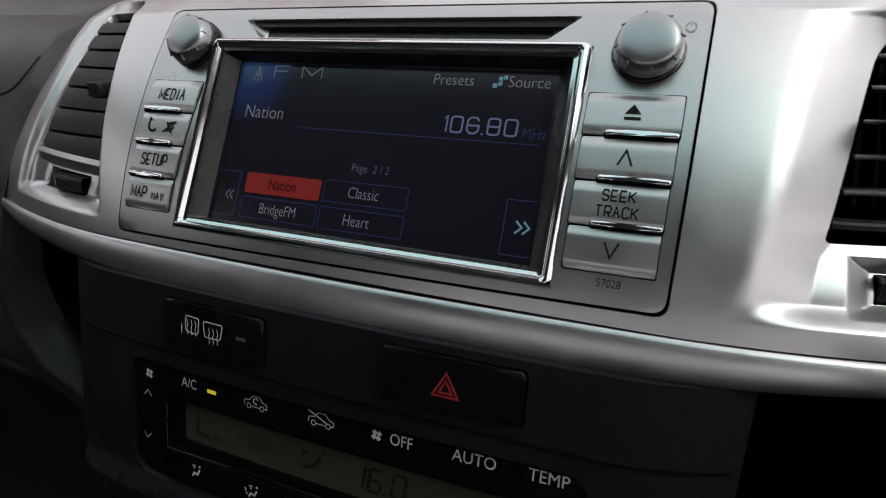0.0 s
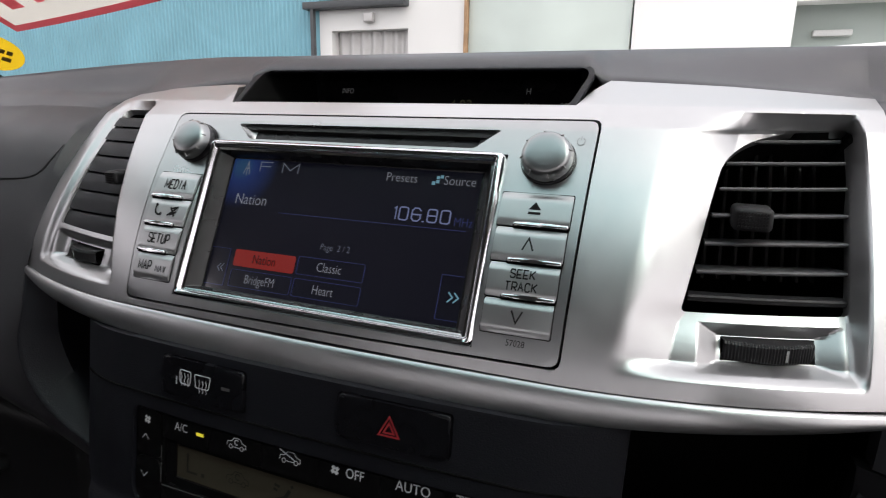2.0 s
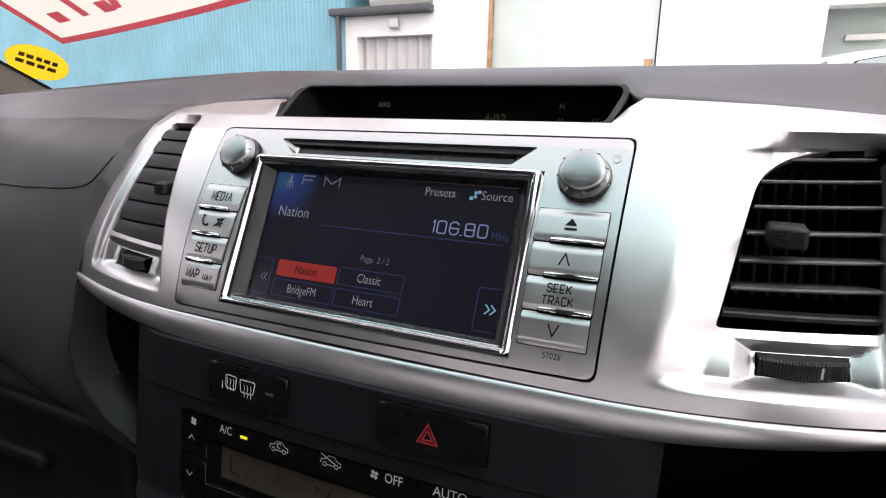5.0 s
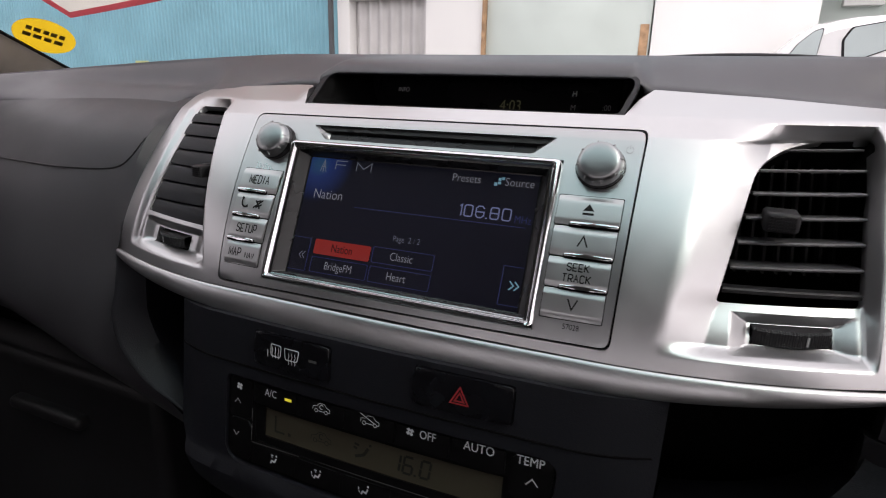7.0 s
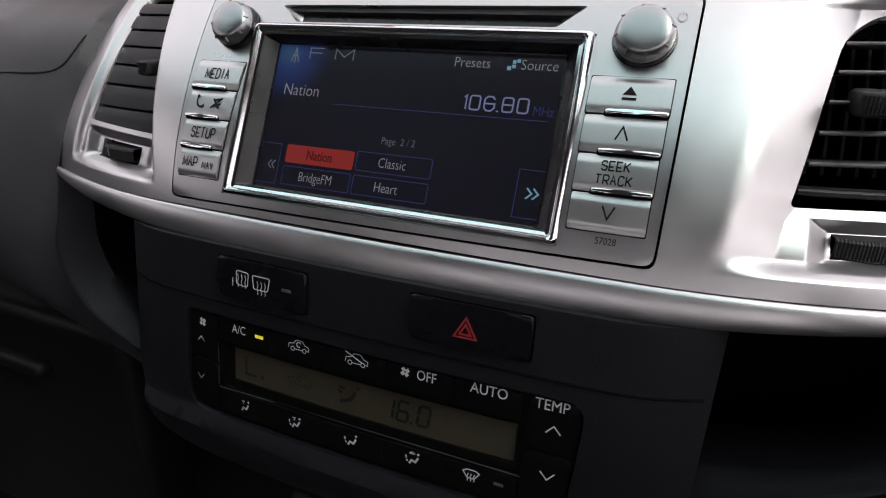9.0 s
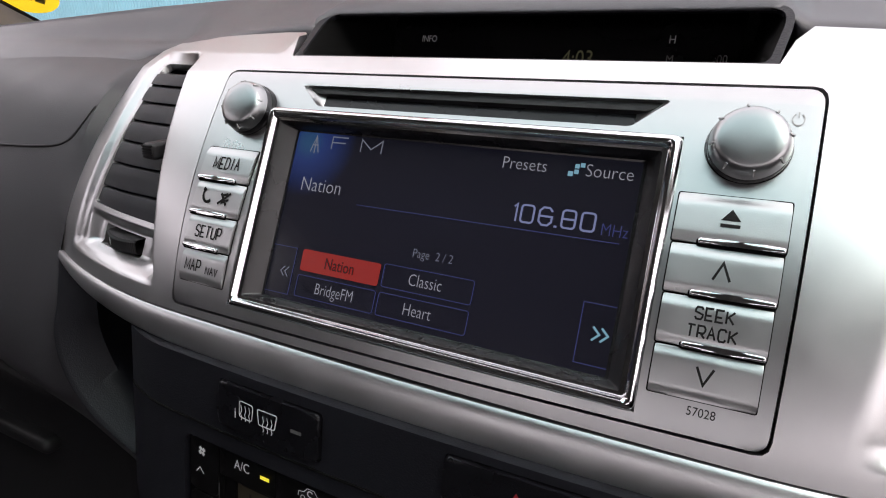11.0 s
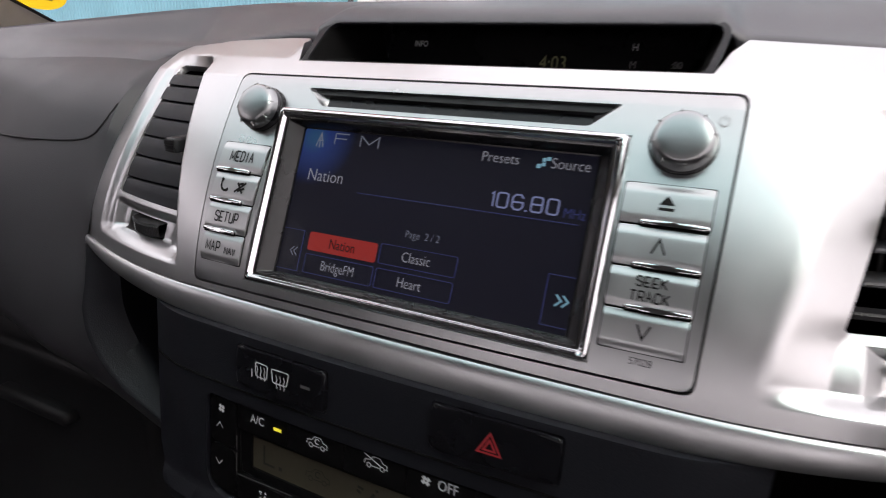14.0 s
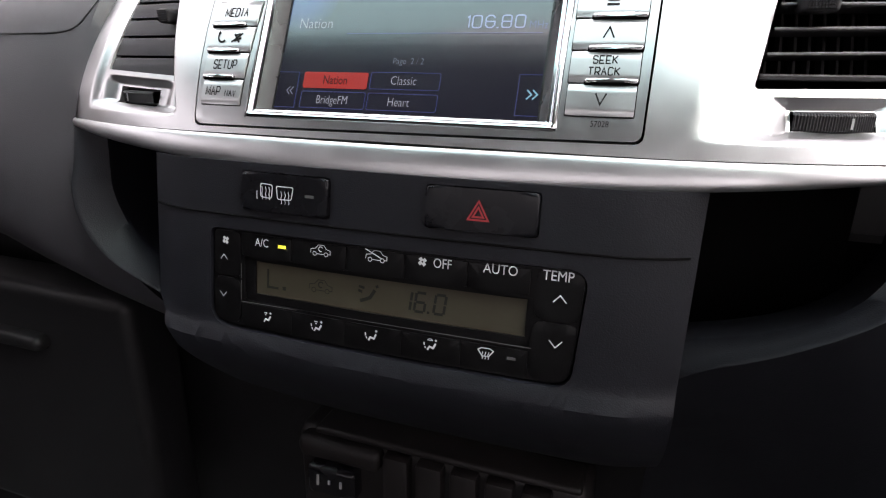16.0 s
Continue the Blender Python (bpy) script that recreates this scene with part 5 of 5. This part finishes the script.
cl("down_arrow", ribbon([[(-0.0886, 1.0236), (-0.0864, 1.0210), (-0.0842, 1.0236)]], 0.0004), WHITE_PRINT)
cl("ac_word", shift(letters("A/C", 0.0060, 0.85), -0.0615, 1.0523), WHITE_PRINT)
cl("ac_lamp", ribbon([[(-0.0515, 1.0518), (-0.0468, 1.0518)]], 0.0016), AMBER, 0.0008)
cl("recirculation_symbol", car_icon(-0.0270, 1.0524, False), WHITE_PRINT)
cl("fresh_air_symbol", car_icon(0.0032, 1.0532, True), WHITE_PRINT)
cl("fan_off_symbol", fan_icon(0.0265, 1.0538, 0.0021), WHITE_PRINT)
cl("off_word", shift(letters("OFF", 0.0064, 0.8), 0.0362, 1.0537), WHITE_PRINT)
cl("auto_word", shift(letters("AUTO", 0.0064, 0.88), 0.0631, 1.0543), WHITE_PRINT)
cl("temp_word", shift(letters("TEMP", 0.0064, 0.88), 0.0883, 1.0543), WHITE_PRINT)
cl("up_arrow", ribbon([[(0.0870, 1.0430), (0.0899, 1.0462), (0.0928, 1.0430)]], 0.0005), WHITE_PRINT)
cl("down_arrow", ribbon([[(0.0868, 1.0260), (0.0897, 1.0228), (0.0926, 1.0260)]], 0.0005), WHITE_PRINT)
for i, x in enumerate((-0.0584, -0.0281, 0.0023, 0.0328)):
    cl("airflow_symbol", seat_icon(x, 1.0138 + 0.0004 * i, i), WHITE_PRINT)
DEM = ribbon([[(0.0555, 1.0168), (0.0572, 1.0178), (0.0610, 1.0178), (0.0627, 1.0168), (0.0606, 1.0140), (0.0576, 1.0140), (0.0555, 1.0168)]], 0.0005)
for cx in (0.0577, 0.0591, 0.0605):
    ribbon([[(cx + 0.0002 * math.sin(1.7 * s), 1.0126 + 0.0007 * s) for s in range(6)]], 0.0004, DEM)
cl("demister_symbol", DEM, WHITE_PRINT)
cl("demister_lamp", ribbon([[(0.0690, 1.0148), (0.0730, 1.0148)]], 0.0014), DIM_PRINT)


# ---- instruments and stalk ----
cluster = thing("instrument_cluster", (0.34, 0.1, 1.03), "black instrument cluster with a rev counter and a red needle", "instrument cluster")
GC = Vector((0.2965, 0.055, 1.1365))
GM = upright(GC, (0.0, -1.0, 0.08))
part("backing", spun(turned([(0.075, -0.006), (0.075, -0.003), (0.0, -0.003)], 48), GM), BLACK, cluster)
part("dial_ring", spun(turned([(0.0560, -0.003), (0.0560, 0.003), (0.0550, 0.004), (0.0535, 0.003), (0.0530, 0.0)], 64), GM), PANEL, cluster)
dialp = part("dial", spun(turned([(0.054, -0.002), (0.054, 0.0), (0.0, 0.0)], 64), GM), CAVITY, cluster, "black dial with white numerals")


def gauge_at(x, z, d):
    return GM @ Vector((x, z, d))


for n in range(7):
    a = radians(216 - 20.8 * n)
    part("numeral", flat(shift(letters(str(n), 0.0076, 0.85), 0.0432 * math.cos(a), 0.0432 * math.sin(a)), gauge_at, 0.0006), DIAL_PRINT, dialp)
ticks = ribbon([[(r * math.cos(radians(216 - 4.16 * n)), r * math.sin(radians(216 - 4.16 * n))) for r in (0.0475, 0.0505)] for n in range(31)], 0.0006)
part("tick_marks", flat(ticks, gauge_at, 0.0005), DIAL_PRINT, dialp)
NA = radians(199)
bm = shift(sheet([(-0.008, -0.0014), (0.045, -0.0005), (0.045, 0.0005), (-0.008, 0.0014)]), 0, 0, NA)
part("needle", slab(bm, gauge_at, 0.003, 0.0045), NEEDLE, cluster, "thin red needle")
part("hub", spun(turned([(0.010, 0.0), (0.010, 0.006), (0.008, 0.008), (0.0, 0.008)], 32), GM), BLACK, cluster)
rows = []
for r, d in ((0.0530, -0.0090), (0.0525, -0.0120), (0.0560, -0.0420)):
    rows.append([driver_at(EYE_HOLE[0] + r * math.cos(2 * math.pi * i / 96), EYE_HOLE[1] + r * math.sin(2 * math.pi * i / 96), d) for i in range(96)])
part("hood", skin(rows, closed=True), PANEL, cluster, "dark tube between panel and dial")

stalk = thing("indicator_stalk", (0.33, -0.04, 1.05), "glossy black rounded control stalk on the steering column", "control stalk")
SP = [Vector((0.2000, -0.082, 1.1215)), Vector((0.2015, -0.0815, 1.1212)), Vector((0.206, -0.080, 1.1200)), Vector((0.214, -0.077, 1.1175)), Vector((0.228, -0.072, 1.1125)), Vector((0.245, -0.066, 1.1060)), Vector((0.252, -0.0635, 1.1035)), Vector((0.256, -0.062, 1.1020)), Vector((0.30, -0.045, 1.085)), Vector((0.36, -0.02, 1.065))]
SP = [p + Vector((0.007, 0, -0.001)) for p in SP]
part("lever", tube(SP, [0.002, 0.0065, 0.0115, 0.0145, 0.0160, 0.0158, 0.0150, 0.0100, 0.0090, 0.0090], 24), STALK, stalk)
part("collar", tube([SP[5] + Vector((0.001, 0, 0)), SP[6]], [0.0163, 0.0160], 24), BLACK, stalk)
column = thing("steering_column", (0.40, 0.0, 1.0), "dark plastic steering column shroud", "steering column")
part("shroud", tube([(0.42, -0.10, 1.02), (0.42, -0.02, 1.04), (0.42, 0.14, 1.08)], [0.05, 0.062, 0.07], 24), BLACK, column)

# ---- console under the centre panel ----
console = thing("lower_console", (0, 0.04, 0.45), "dark brown-black ribbed console under the dashboard", "console")
part("body", box(-0.098, 0.11, 0.030, 0.12, 0.45, 0.893, 0.010, 3), BROWN_BLACK, console)
part("ledge", box(-0.092, -0.028, 0.021, 0.05, 0.873, 0.890, 0.006, 3), BROWN_BLACK, console)
part("rim", box(-0.078, 0.105, 0.024, 0.05, 0.8935, 0.899, 0.0025, 3), BROWN_BLACK, console)
for i in range(5):
    part("rib", box(-0.0265 + 0.0238 * i, -0.0075 + 0.0238 * i, 0.022, 0.04, 0.70, 0.889, 0.003), BROWN_BLACK, console)
sock = part("socket_plate", box(-0.084, -0.046, 0.019, 0.034, 0.846, 0.870, 0.004, 3), GLOSS, console)
SK = upright((-0.065, 0.0185, 0.860), (0, -1, 0.1))
for i, w in enumerate((0.008, 0.003, 0.005)):
    part("socket_mark", spun(box(-0.010 + 0.009 * i, -0.0082 + 0.009 * i, -w * 0.5, w * 0.5, 0, 0.0008), SK), GREY_PRINT, sock)

tagged(part("wall_knee", box(-0.86, 0.86, 0.13, 0.15, 0.45, 1.04), BLACK), "dark knee panel in the footwell", "wall", kind="structure")
glove = thing("glovebox", (-0.45, 0.0, 0.80), "dark plastic glovebox lid below the airbag panel", "glovebox")
part("lid", box(-0.72, -0.262, 0.045, 0.10, 0.70, 0.955, 0.012, 3), BLACK, glove)
part("handle", box(-0.46, -0.356, 0.032, 0.05, 0.897, 0.911, 0.006, 3), BLACK, glove)

# ---- cabin shell ----
# Opaque dark sheet that closes one unseen window against light.
WINDOW_BLOCKER = material("dark_window_blocker", (0.02, 0.022, 0.022), 0.05, mottle=0.1, mottle_size=3)
shell_floor = tagged(part("floor", box(-0.90, 0.90, -1.95, 0.75, 0.42, 0.45), CARPET), "grey carpet on the cabin floor", "floor", kind="structure")
tagged(part("wall_bulkhead", box(-0.86, 0.86, 0.62, 0.66, 0.45, 1.19), BLACK), "black bulkhead behind the dashboard", "wall", kind="structure")
tagged(part("ceiling", box(-0.86, 0.86, -1.9, -0.365, 1.618, 1.64), HEADLINER), "grey cloth cabin roof lining", "ceiling", kind="structure")


def side_wall(name, s):
    w = thing(name, (s * 0.86, -0.6, 0.45), "cabin side with beige door trim and window openings", "wall", kind="structure")
    x0, x1 = sorted((s * 0.86, s * 0.90))
    part("door_trim", box(x0, x1, -1.95, 0.72, 0.40, 1.10 if s > 0 else 1.16, 0.01), PANEL, w)
    # Unseen strip added above the passenger door trim to cut side light.
    if s < 0:
        part("sill_light_blocker", box(x0, x1, -1.90, 0.0, 1.161, 1.33, 0.01), PANEL, w)
    part("roof_rail", box(x0, x1, -1.9, -0.2, 1.53, 1.64, 0.01), BEIGE, w)
    part("door_pillar", box(x0, x1, -0.95, -0.83, 1.16, 1.54, 0.01), BEIGE, w)
    # Unseen dark panel added in the passenger's rear window; it blocks light.
    if s < 0:
        part("rear_window_blocker", box(x0 + 0.015, x1 - 0.015, -1.8, -0.9, 1.155, 1.545), WINDOW_BLOCKER, w)
    part("rear_pillar", box(x0, x1, -1.9, -1.75, 1.16, 1.54, 0.01), BEIGE, w)


side_wall("wall_passenger", -1)
side_wall("wall_driver", 1)
rear = thing("wall_rear", (0, -1.9, 0.45), "cabin rear with an open window above a black panel", "wall", kind="structure")
part("lower_panel", box(-0.86, 0.86, -1.94, -1.9, 0.45, 1.22), BLACK, rear)
part("upper_panel", box(-0.86, 0.86, -1.94, -1.9, 1.50, 1.64), HEADLINER, rear)



def screen_glass(x, z):
    """How far ahead the windscreen stands."""
    return 0.62 - (z - 1.20) / 0.45 - 0.30 * x * x


wind = thing("windscreen", (0, 0.62, 1.19), "curved clear windscreen with a black edge band", "window", kind="structure")
rows = []
for i in range(21):
    x = -0.84 + 0.084 * i
    low = 1.19 - pad_fall(x)
    rows.append([(x, screen_glass(x, lerp(low, 1.63, j / 10)), lerp(low, 1.63, j / 10)) for j in range(11)])
pane = part("pane", skin(rows, 0.005), GLASS, wind)
pane.visible_shadow = False
rows = []
for i in range(41):
    x = -0.86 + 0.043 * i
    rows.append([(x, screen_glass(x, z) - 0.003, z) for z in (1.185 - pad_fall(x), 1.20 - pad_fall(x), 1.215 - pad_fall(x))])
part("edge_band", skin(rows, 0.002), BLACK, wind, "black glass edge band")
for s in (-1, 1):
    name = "passenger" if s < 0 else "driver"
    rows = []
    for j in range(12):
        z = 1.16 + 0.042 * j
        x0 = s * (0.788 - 0.25 * (z - 1.234))
        y = screen_glass(x0, z)
        rows.append([(x0 + s * a, y - b, z - 0.4 * b) for a, b in ((-0.012, 0.004), (-0.004, 0.022), (0.02, 0.05), (0.06, 0.07), (0.07, 0.0), (0.0, -0.006))])
    tagged(part("trim_pillar_" + name, skin(rows, closed=True), BEIGE), "beige cloth-grained windscreen pillar trim", "pillar", kind="structure")
    rows = []
    for j in range(12):
        z = 1.20 + 0.035 * j
        x0 = s * (0.788 - 0.25 * (z - 1.234))
        y = screen_glass(x0, z)
        rows.append([(x0 - s * 0.022, y - 0.004, z), (x0 - s * 0.012, y - 0.0055, z), (x0 + s * 0.01, y - 0.005, z)])
    part("side_band", skin(rows, 0.001), BLACK, wind, "black glass edge band")


def on_glass(x, s, d):
    """On the windscreen's inner face: x across and s up its slope from z = 1.20."""
    z = 1.20 + s / 2.437
    return Vector((x, screen_glass(x, z) - 0.004 - d * 0.56, z - d * 0.83))


def on_sign(u, v, d):
    """On the price sticker: u along its lower edge, v up its short side."""
    z = 1.294 + 0.117 * u + 0.414 * v
    return on_glass(-0.639 + 0.9927 * u + 0.078 * v, (z - 1.20) * 2.437, d)


sign = thing("price_sticker", (-0.45, 0.33, 1.33), "white window sticker with red border and red lettering, seen from behind", "sticker")
SW, SH = 0.496, 0.150
paper = part("paper", slab(sheet(rect(0, SW, 0, SH), (), 0.02), on_sign, 0.0, 0.0006), STICKER, sign)
part("border", slab(sheet(rect(0, SW, 0, SH), [rect(0.011, SW - 0.011, 0.011, SH - 0.011)], 0.02), on_sign, 0.0008, 0.0010), STICKER_RED, sign)
bm = letters("NO V.A.T.", 0.118, 0.80, 0.014)
# the full stops are square
seen = set()
for v in list(bm.verts):
    if v in seen:
        continue
    island, todo = set(), [v]
    while todo:
        q = todo.pop()
        if q not in island:
            island.add(q)
            todo += [e.other_vert(q) for e in q.link_edges]
    seen |= island
    low, high = min(q.co.z for q in island), max(q.co.z for q in island)
    if high - low < 0.03:
        mid = sum(q.co.x for q in island) / len(island)
        bmesh.ops.delete(bm, geom=list(island), context="VERTS")
        bm.faces.new([bm.verts.new((x, 0, z)) for x, z in rect(mid - 0.010, mid + 0.010, low - 0.001, low + 0.018)])
for v in bm.verts:
    v.co.x = -v.co.x
bmesh.ops.reverse_faces(bm, faces=bm.faces[:])
bmesh.ops.subdivide_edges(bm, edges=[e for e in bm.edges if e.calc_length() > 0.03], cuts=3)
part("lettering", flat(shift(bm, SW / 2, 0.076), on_sign, 0.0012), STICKER_RED, sign, "red mirrored lettering")

badge = thing("round_sticker", (-0.77, 0.33, 1.275), "round yellow windscreen sticker with dark print", "sticker")


def on_badge(u, v, d):
    return on_glass(-0.722 + 0.0160 * u + 0.0470 * v, (1.272 - 0.0112 * u + 0.0175 * v - 1.20) * 2.437, d)


circle = [(math.cos(2 * math.pi * i / 32), math.sin(2 * math.pi * i / 32)) for i in range(32)]
part("disc", slab(sheet(circle, (), 0.3), on_badge, 0.0, 0.0006), YELLOW, badge)
bars = bmesh.new()
for v, spans in ((0.28, ((-0.62, -0.44), (-0.38, -0.16), (-0.08, 0.10), (0.16, 0.36), (0.42, 0.60))), (-0.12, ((-0.66, -0.40), (-0.32, -0.06), (0.02, 0.26), (0.34, 0.62)))):
    ribbon([[(u0, v), (u1, v)] for u0, u1 in spans], 0.24, bars)
part("print", flat(bars, on_badge, 0.0009), OLIVE_INK, badge)


note = thing("paper_note", (-0.665, 0.40, 1.237), "small pale yellow paper note at the foot of the windscreen", "note")
part("paper", box(-0.669, -0.641, 0.3990, 0.3996, 1.226, 1.2445), NOTE_PAPER, note)


def wiper(x0, x1, z0, z1):
    w = thing("windscreen_wiper", ((x0 + x1) / 2, screen_glass((x0 + x1) / 2, z0), z0), "black wiper resting low on the windscreen", "wiper", "windscreen wipers")
    line = []
    for i in range(13):
        t = i / 12
        x, z = lerp(x0, x1, t), lerp(z0, z1, t) + 0.007 * math.sin(math.pi * t)
        line.append((x, screen_glass(x, z) + 0.022, z))
    part("arm", tube(line, [0.0008 + 0.0034 * math.sin(math.pi * i / 12) ** 0.7 for i in range(13)], 8), BLACK, w)
    part("blade", tube([(a, b - 0.014, c - 0.006) for a, b, c in line], [0.0008 + 0.0032 * math.sin(math.pi * i / 12) ** 0.5 for i in range(13)], 6), RUBBER, w)


wiper(0.02, 0.36, 1.2540, 1.2495)
wiper(-0.62, -0.30, 1.2365, 1.2500)

# ---- outside ----
tagged(part("ground", box(-400, 400, -400, 400, -0.4, 0.0), ASPHALT), "dark asphalt yard", "ground", kind="structure")
bonnet = thing("bonnet", (0, 1.3, 0.6), "dark grey bonnet of the pickup", "car body")
rows = []
for i in range(17):
    x = -0.80 + 0.1 * i
    rows.append([(x, y, z - 0.10 * (x / 0.8) ** 4 - 0.03 * (x / 0.8) ** 2) for y, z in ((0.70, 1.13), (0.95, 1.13), (1.3, 1.12), (1.7, 1.09), (1.95, 1.03), (2.0, 0.80), (2.0, 0.50))])
part("panel", skin(rows), BODY_PAINT, bonnet)

# Added out of view: blocks low sky light from the passenger's side.
yard = part("wall_side_blocker", box(-3.45, -3.2, -8.0, 0.6, 0.0, 2.0), BLOCKER_BROWN)
tagged(yard, "unseen plain brown wall added to block side light and darken the fascia's reflections", "wall", kind="structure")
hall = thing("blue_steel_building", (-8, 6.6, 0), "blue corrugated steel building", "building")
rows = []
for i in range(560):
    x = -4.34 - 0.0172 * (559 - i)
    y = 6.50 + 0.006 * (1 if (i // 2) % 2 else -1)
    rows.append([(x, y, z) for z in (0.0, 1.5, 3.0, 4.6)])
part("cladding", skin(rows), BLUE_SHEET, hall, sharp=20)
part("side_wall", box(-4.42, -4.345, 6.50, 12.0, 0.0, 4.6), BLUE_SHEET, hall)
part("roof", box(-14.1, -4.2, 6.40, 12.0, 4.6, 4.75), DARK_STEEL, hall)

annex = thing("white_workshop", (-0.5, 6.7, 0), "white painted workshop with steel doors", "building")
WY0, WY1 = 6.50, 6.75
part("wall", box(-4.34, -4.16, WY0, WY1, 0, 2.45), WHITE_WALL, annex)
part("wall", box(-4.16, -3.07, WY0, WY1, 2.20, 2.45), WHITE_WALL, annex)
part("wall", box(-3.07, -2.34, WY0, WY1, 0, 3.02), WHITE_WALL, annex)
part("wall", box(-2.34, -0.44, WY0, WY1, 2.70, 3.02), WHITE_WALL, annex)
part("wall", box(-0.44, 1.05, WY0, WY1, 0, 3.02), WHITE_WALL, annex)
part("wall", box(1.05, 3.6, WY0, WY1, 2.31, 3.02), WHITE_WALL, annex)
part("wall", box(3.6, 9.0, WY0, WY1, 0, 3.02), WHITE_WALL, annex)
part("wall", box(-3.07, 9.0, WY1 + 0.6, WY1 + 0.8, 3.0, 6.0), BLUE_SHEET, annex)
part("roof", box(-4.34, 9.0, WY0, WY1 + 4.0, 3.021, 3.10), WHITE_WALL, annex)
part("back_wall", box(-4.34, 9.0, 10.5, 10.7, 0, 3.02), WHITE_WALL, annex)
part("canopy", box(-4.50, -3.06, 6.35, 6.52, 2.452, 2.54, 0.01), DARK_STEEL, annex)
part("post", box(-4.39, -4.345, 6.36, 6.42, 0, 2.45), DARK_STEEL, annex)
part("flue", tube([(-4.05, 6.75, 2.68), (-3.0, 6.75, 2.68)], 0.13, 20), SHUTTER, annex)
part("wall_lamp", box(-3.66, -3.52, 6.42, 6.499, 2.28, 2.40, 0.02, 3), SHUTTER, annex)
rows = []
for i in range(90):
    x = -4.16 + 1.09 * i / 89
    rows.append([(x, 6.64 + 0.024 * math.cos(i * 0.49), z) for z in (0.0, 1.2, 2.2)])
part("shutter", skin(rows), SHUTTER, annex)
door = part("steel_door", box(-2.30, -0.46, 6.54, 6.60, 0.0, 2.70, 0.01), GREY_DOOR, annex)
part("door_post", box(-2.335, -2.302, 6.47, 6.60, 0.0, 2.70), RUST, annex)
part("door_head", box(-2.301, -0.44, 6.49, 6.539, 2.685, 2.712), SHUTTER, annex)
part("rust_patch", box(-0.565, -0.475, 6.532, 6.541, 1.2, 1.86, 0.004), RUST, door)
part("bay_wall", box(1.05, 3.6, 6.98, 7.0, 0, 2.5), GREY_DOOR, annex)
part("bay_bracket", box(1.28, 1.62, 6.86, 6.97, 2.03, 2.09, 0.01), WHITE_WALL, annex)

van = thing("parked_car", (1.9, 5.6, 0), "white parked hatchback seen over the bonnet", "car")
VP = [(-0.60, 0.45), (-0.62, 0.95), (-0.30, 1.20), (0.42, 1.34), (0.60, 1.54), (0.69, 1.66), (0.79, 1.77), (0.90, 1.845), (1.00, 1.875), (1.13, 1.90), (1.6, 1.935), (2.6, 1.95), (3.5, 1.90), (4.0, 1.5), (4.1, 0.9), (4.1, 0.45)]
rows = []
for y, k in ((5.20, 0.94), (5.26, 0.985), (5.45, 1.0), (6.10, 1.0), (6.30, 0.98), (6.36, 0.93)):
    rows.append([(1.9 + (x - 1.9) * k, y, 0.94 * (0.45 + (z - 0.45) * k)) for x, z in VP])
body = skin(rows)
for ring in (rows[0], rows[-1]):
    body.faces.new([min(body.verts, key=lambda v: (v.co - Vector(p)).length) for p in ring])
part("body", body, CAR_PAINT, van)


def car_at(x, z, d):
    return Vector((x, 5.20 - d, 0.94 * z))


# The second outline's slanted foot shapes a white reflection across the window.
for glass_line in ([(0.70, 1.56), (0.76, 1.67), (0.86, 1.775), (0.925, 1.80), (0.915, 1.70), (0.905, 1.56)], [(1.08, 1.50), (1.05, 1.70), (1.10, 1.80), (1.30, 1.84), (1.85, 1.86), (1.45, 1.67)]):
    seal = part("window_seal", slab(sheet(rounded(glass_line, 0.02, 3)), car_at, -0.01, 0.004), RUBBER, van)
    mid = Vector((sum(p[0] for p in glass_line) / 6, sum(p[1] for p in glass_line) / 6))
    inner = [tuple(mid + (Vector(p) - mid) * 0.93) for p in glass_line]
    part("pane", slab(sheet(rounded(inner, 0.02, 3)), car_at, -0.004, 0.007), CAR_GLASS, seal)
for x in (0.1, 3.3):
    wheel = part("wheel", spun(turned([(0.0, -0.1), (0.30, -0.1), (0.33, -0.06), (0.33, 0.06), (0.30, 0.1), (0.0, 0.1)], 32), upright((x, 5.28, 0.33), (0, -1, 0))), RUBBER, van)
    part("rim", spun(turned([(0.20, 0.08), (0.20, 0.11), (0.05, 0.10), (0.0, 0.105)], 24), upright((x, 5.28, 0.33), (0, -1, 0))), SHUTTER, wheel)
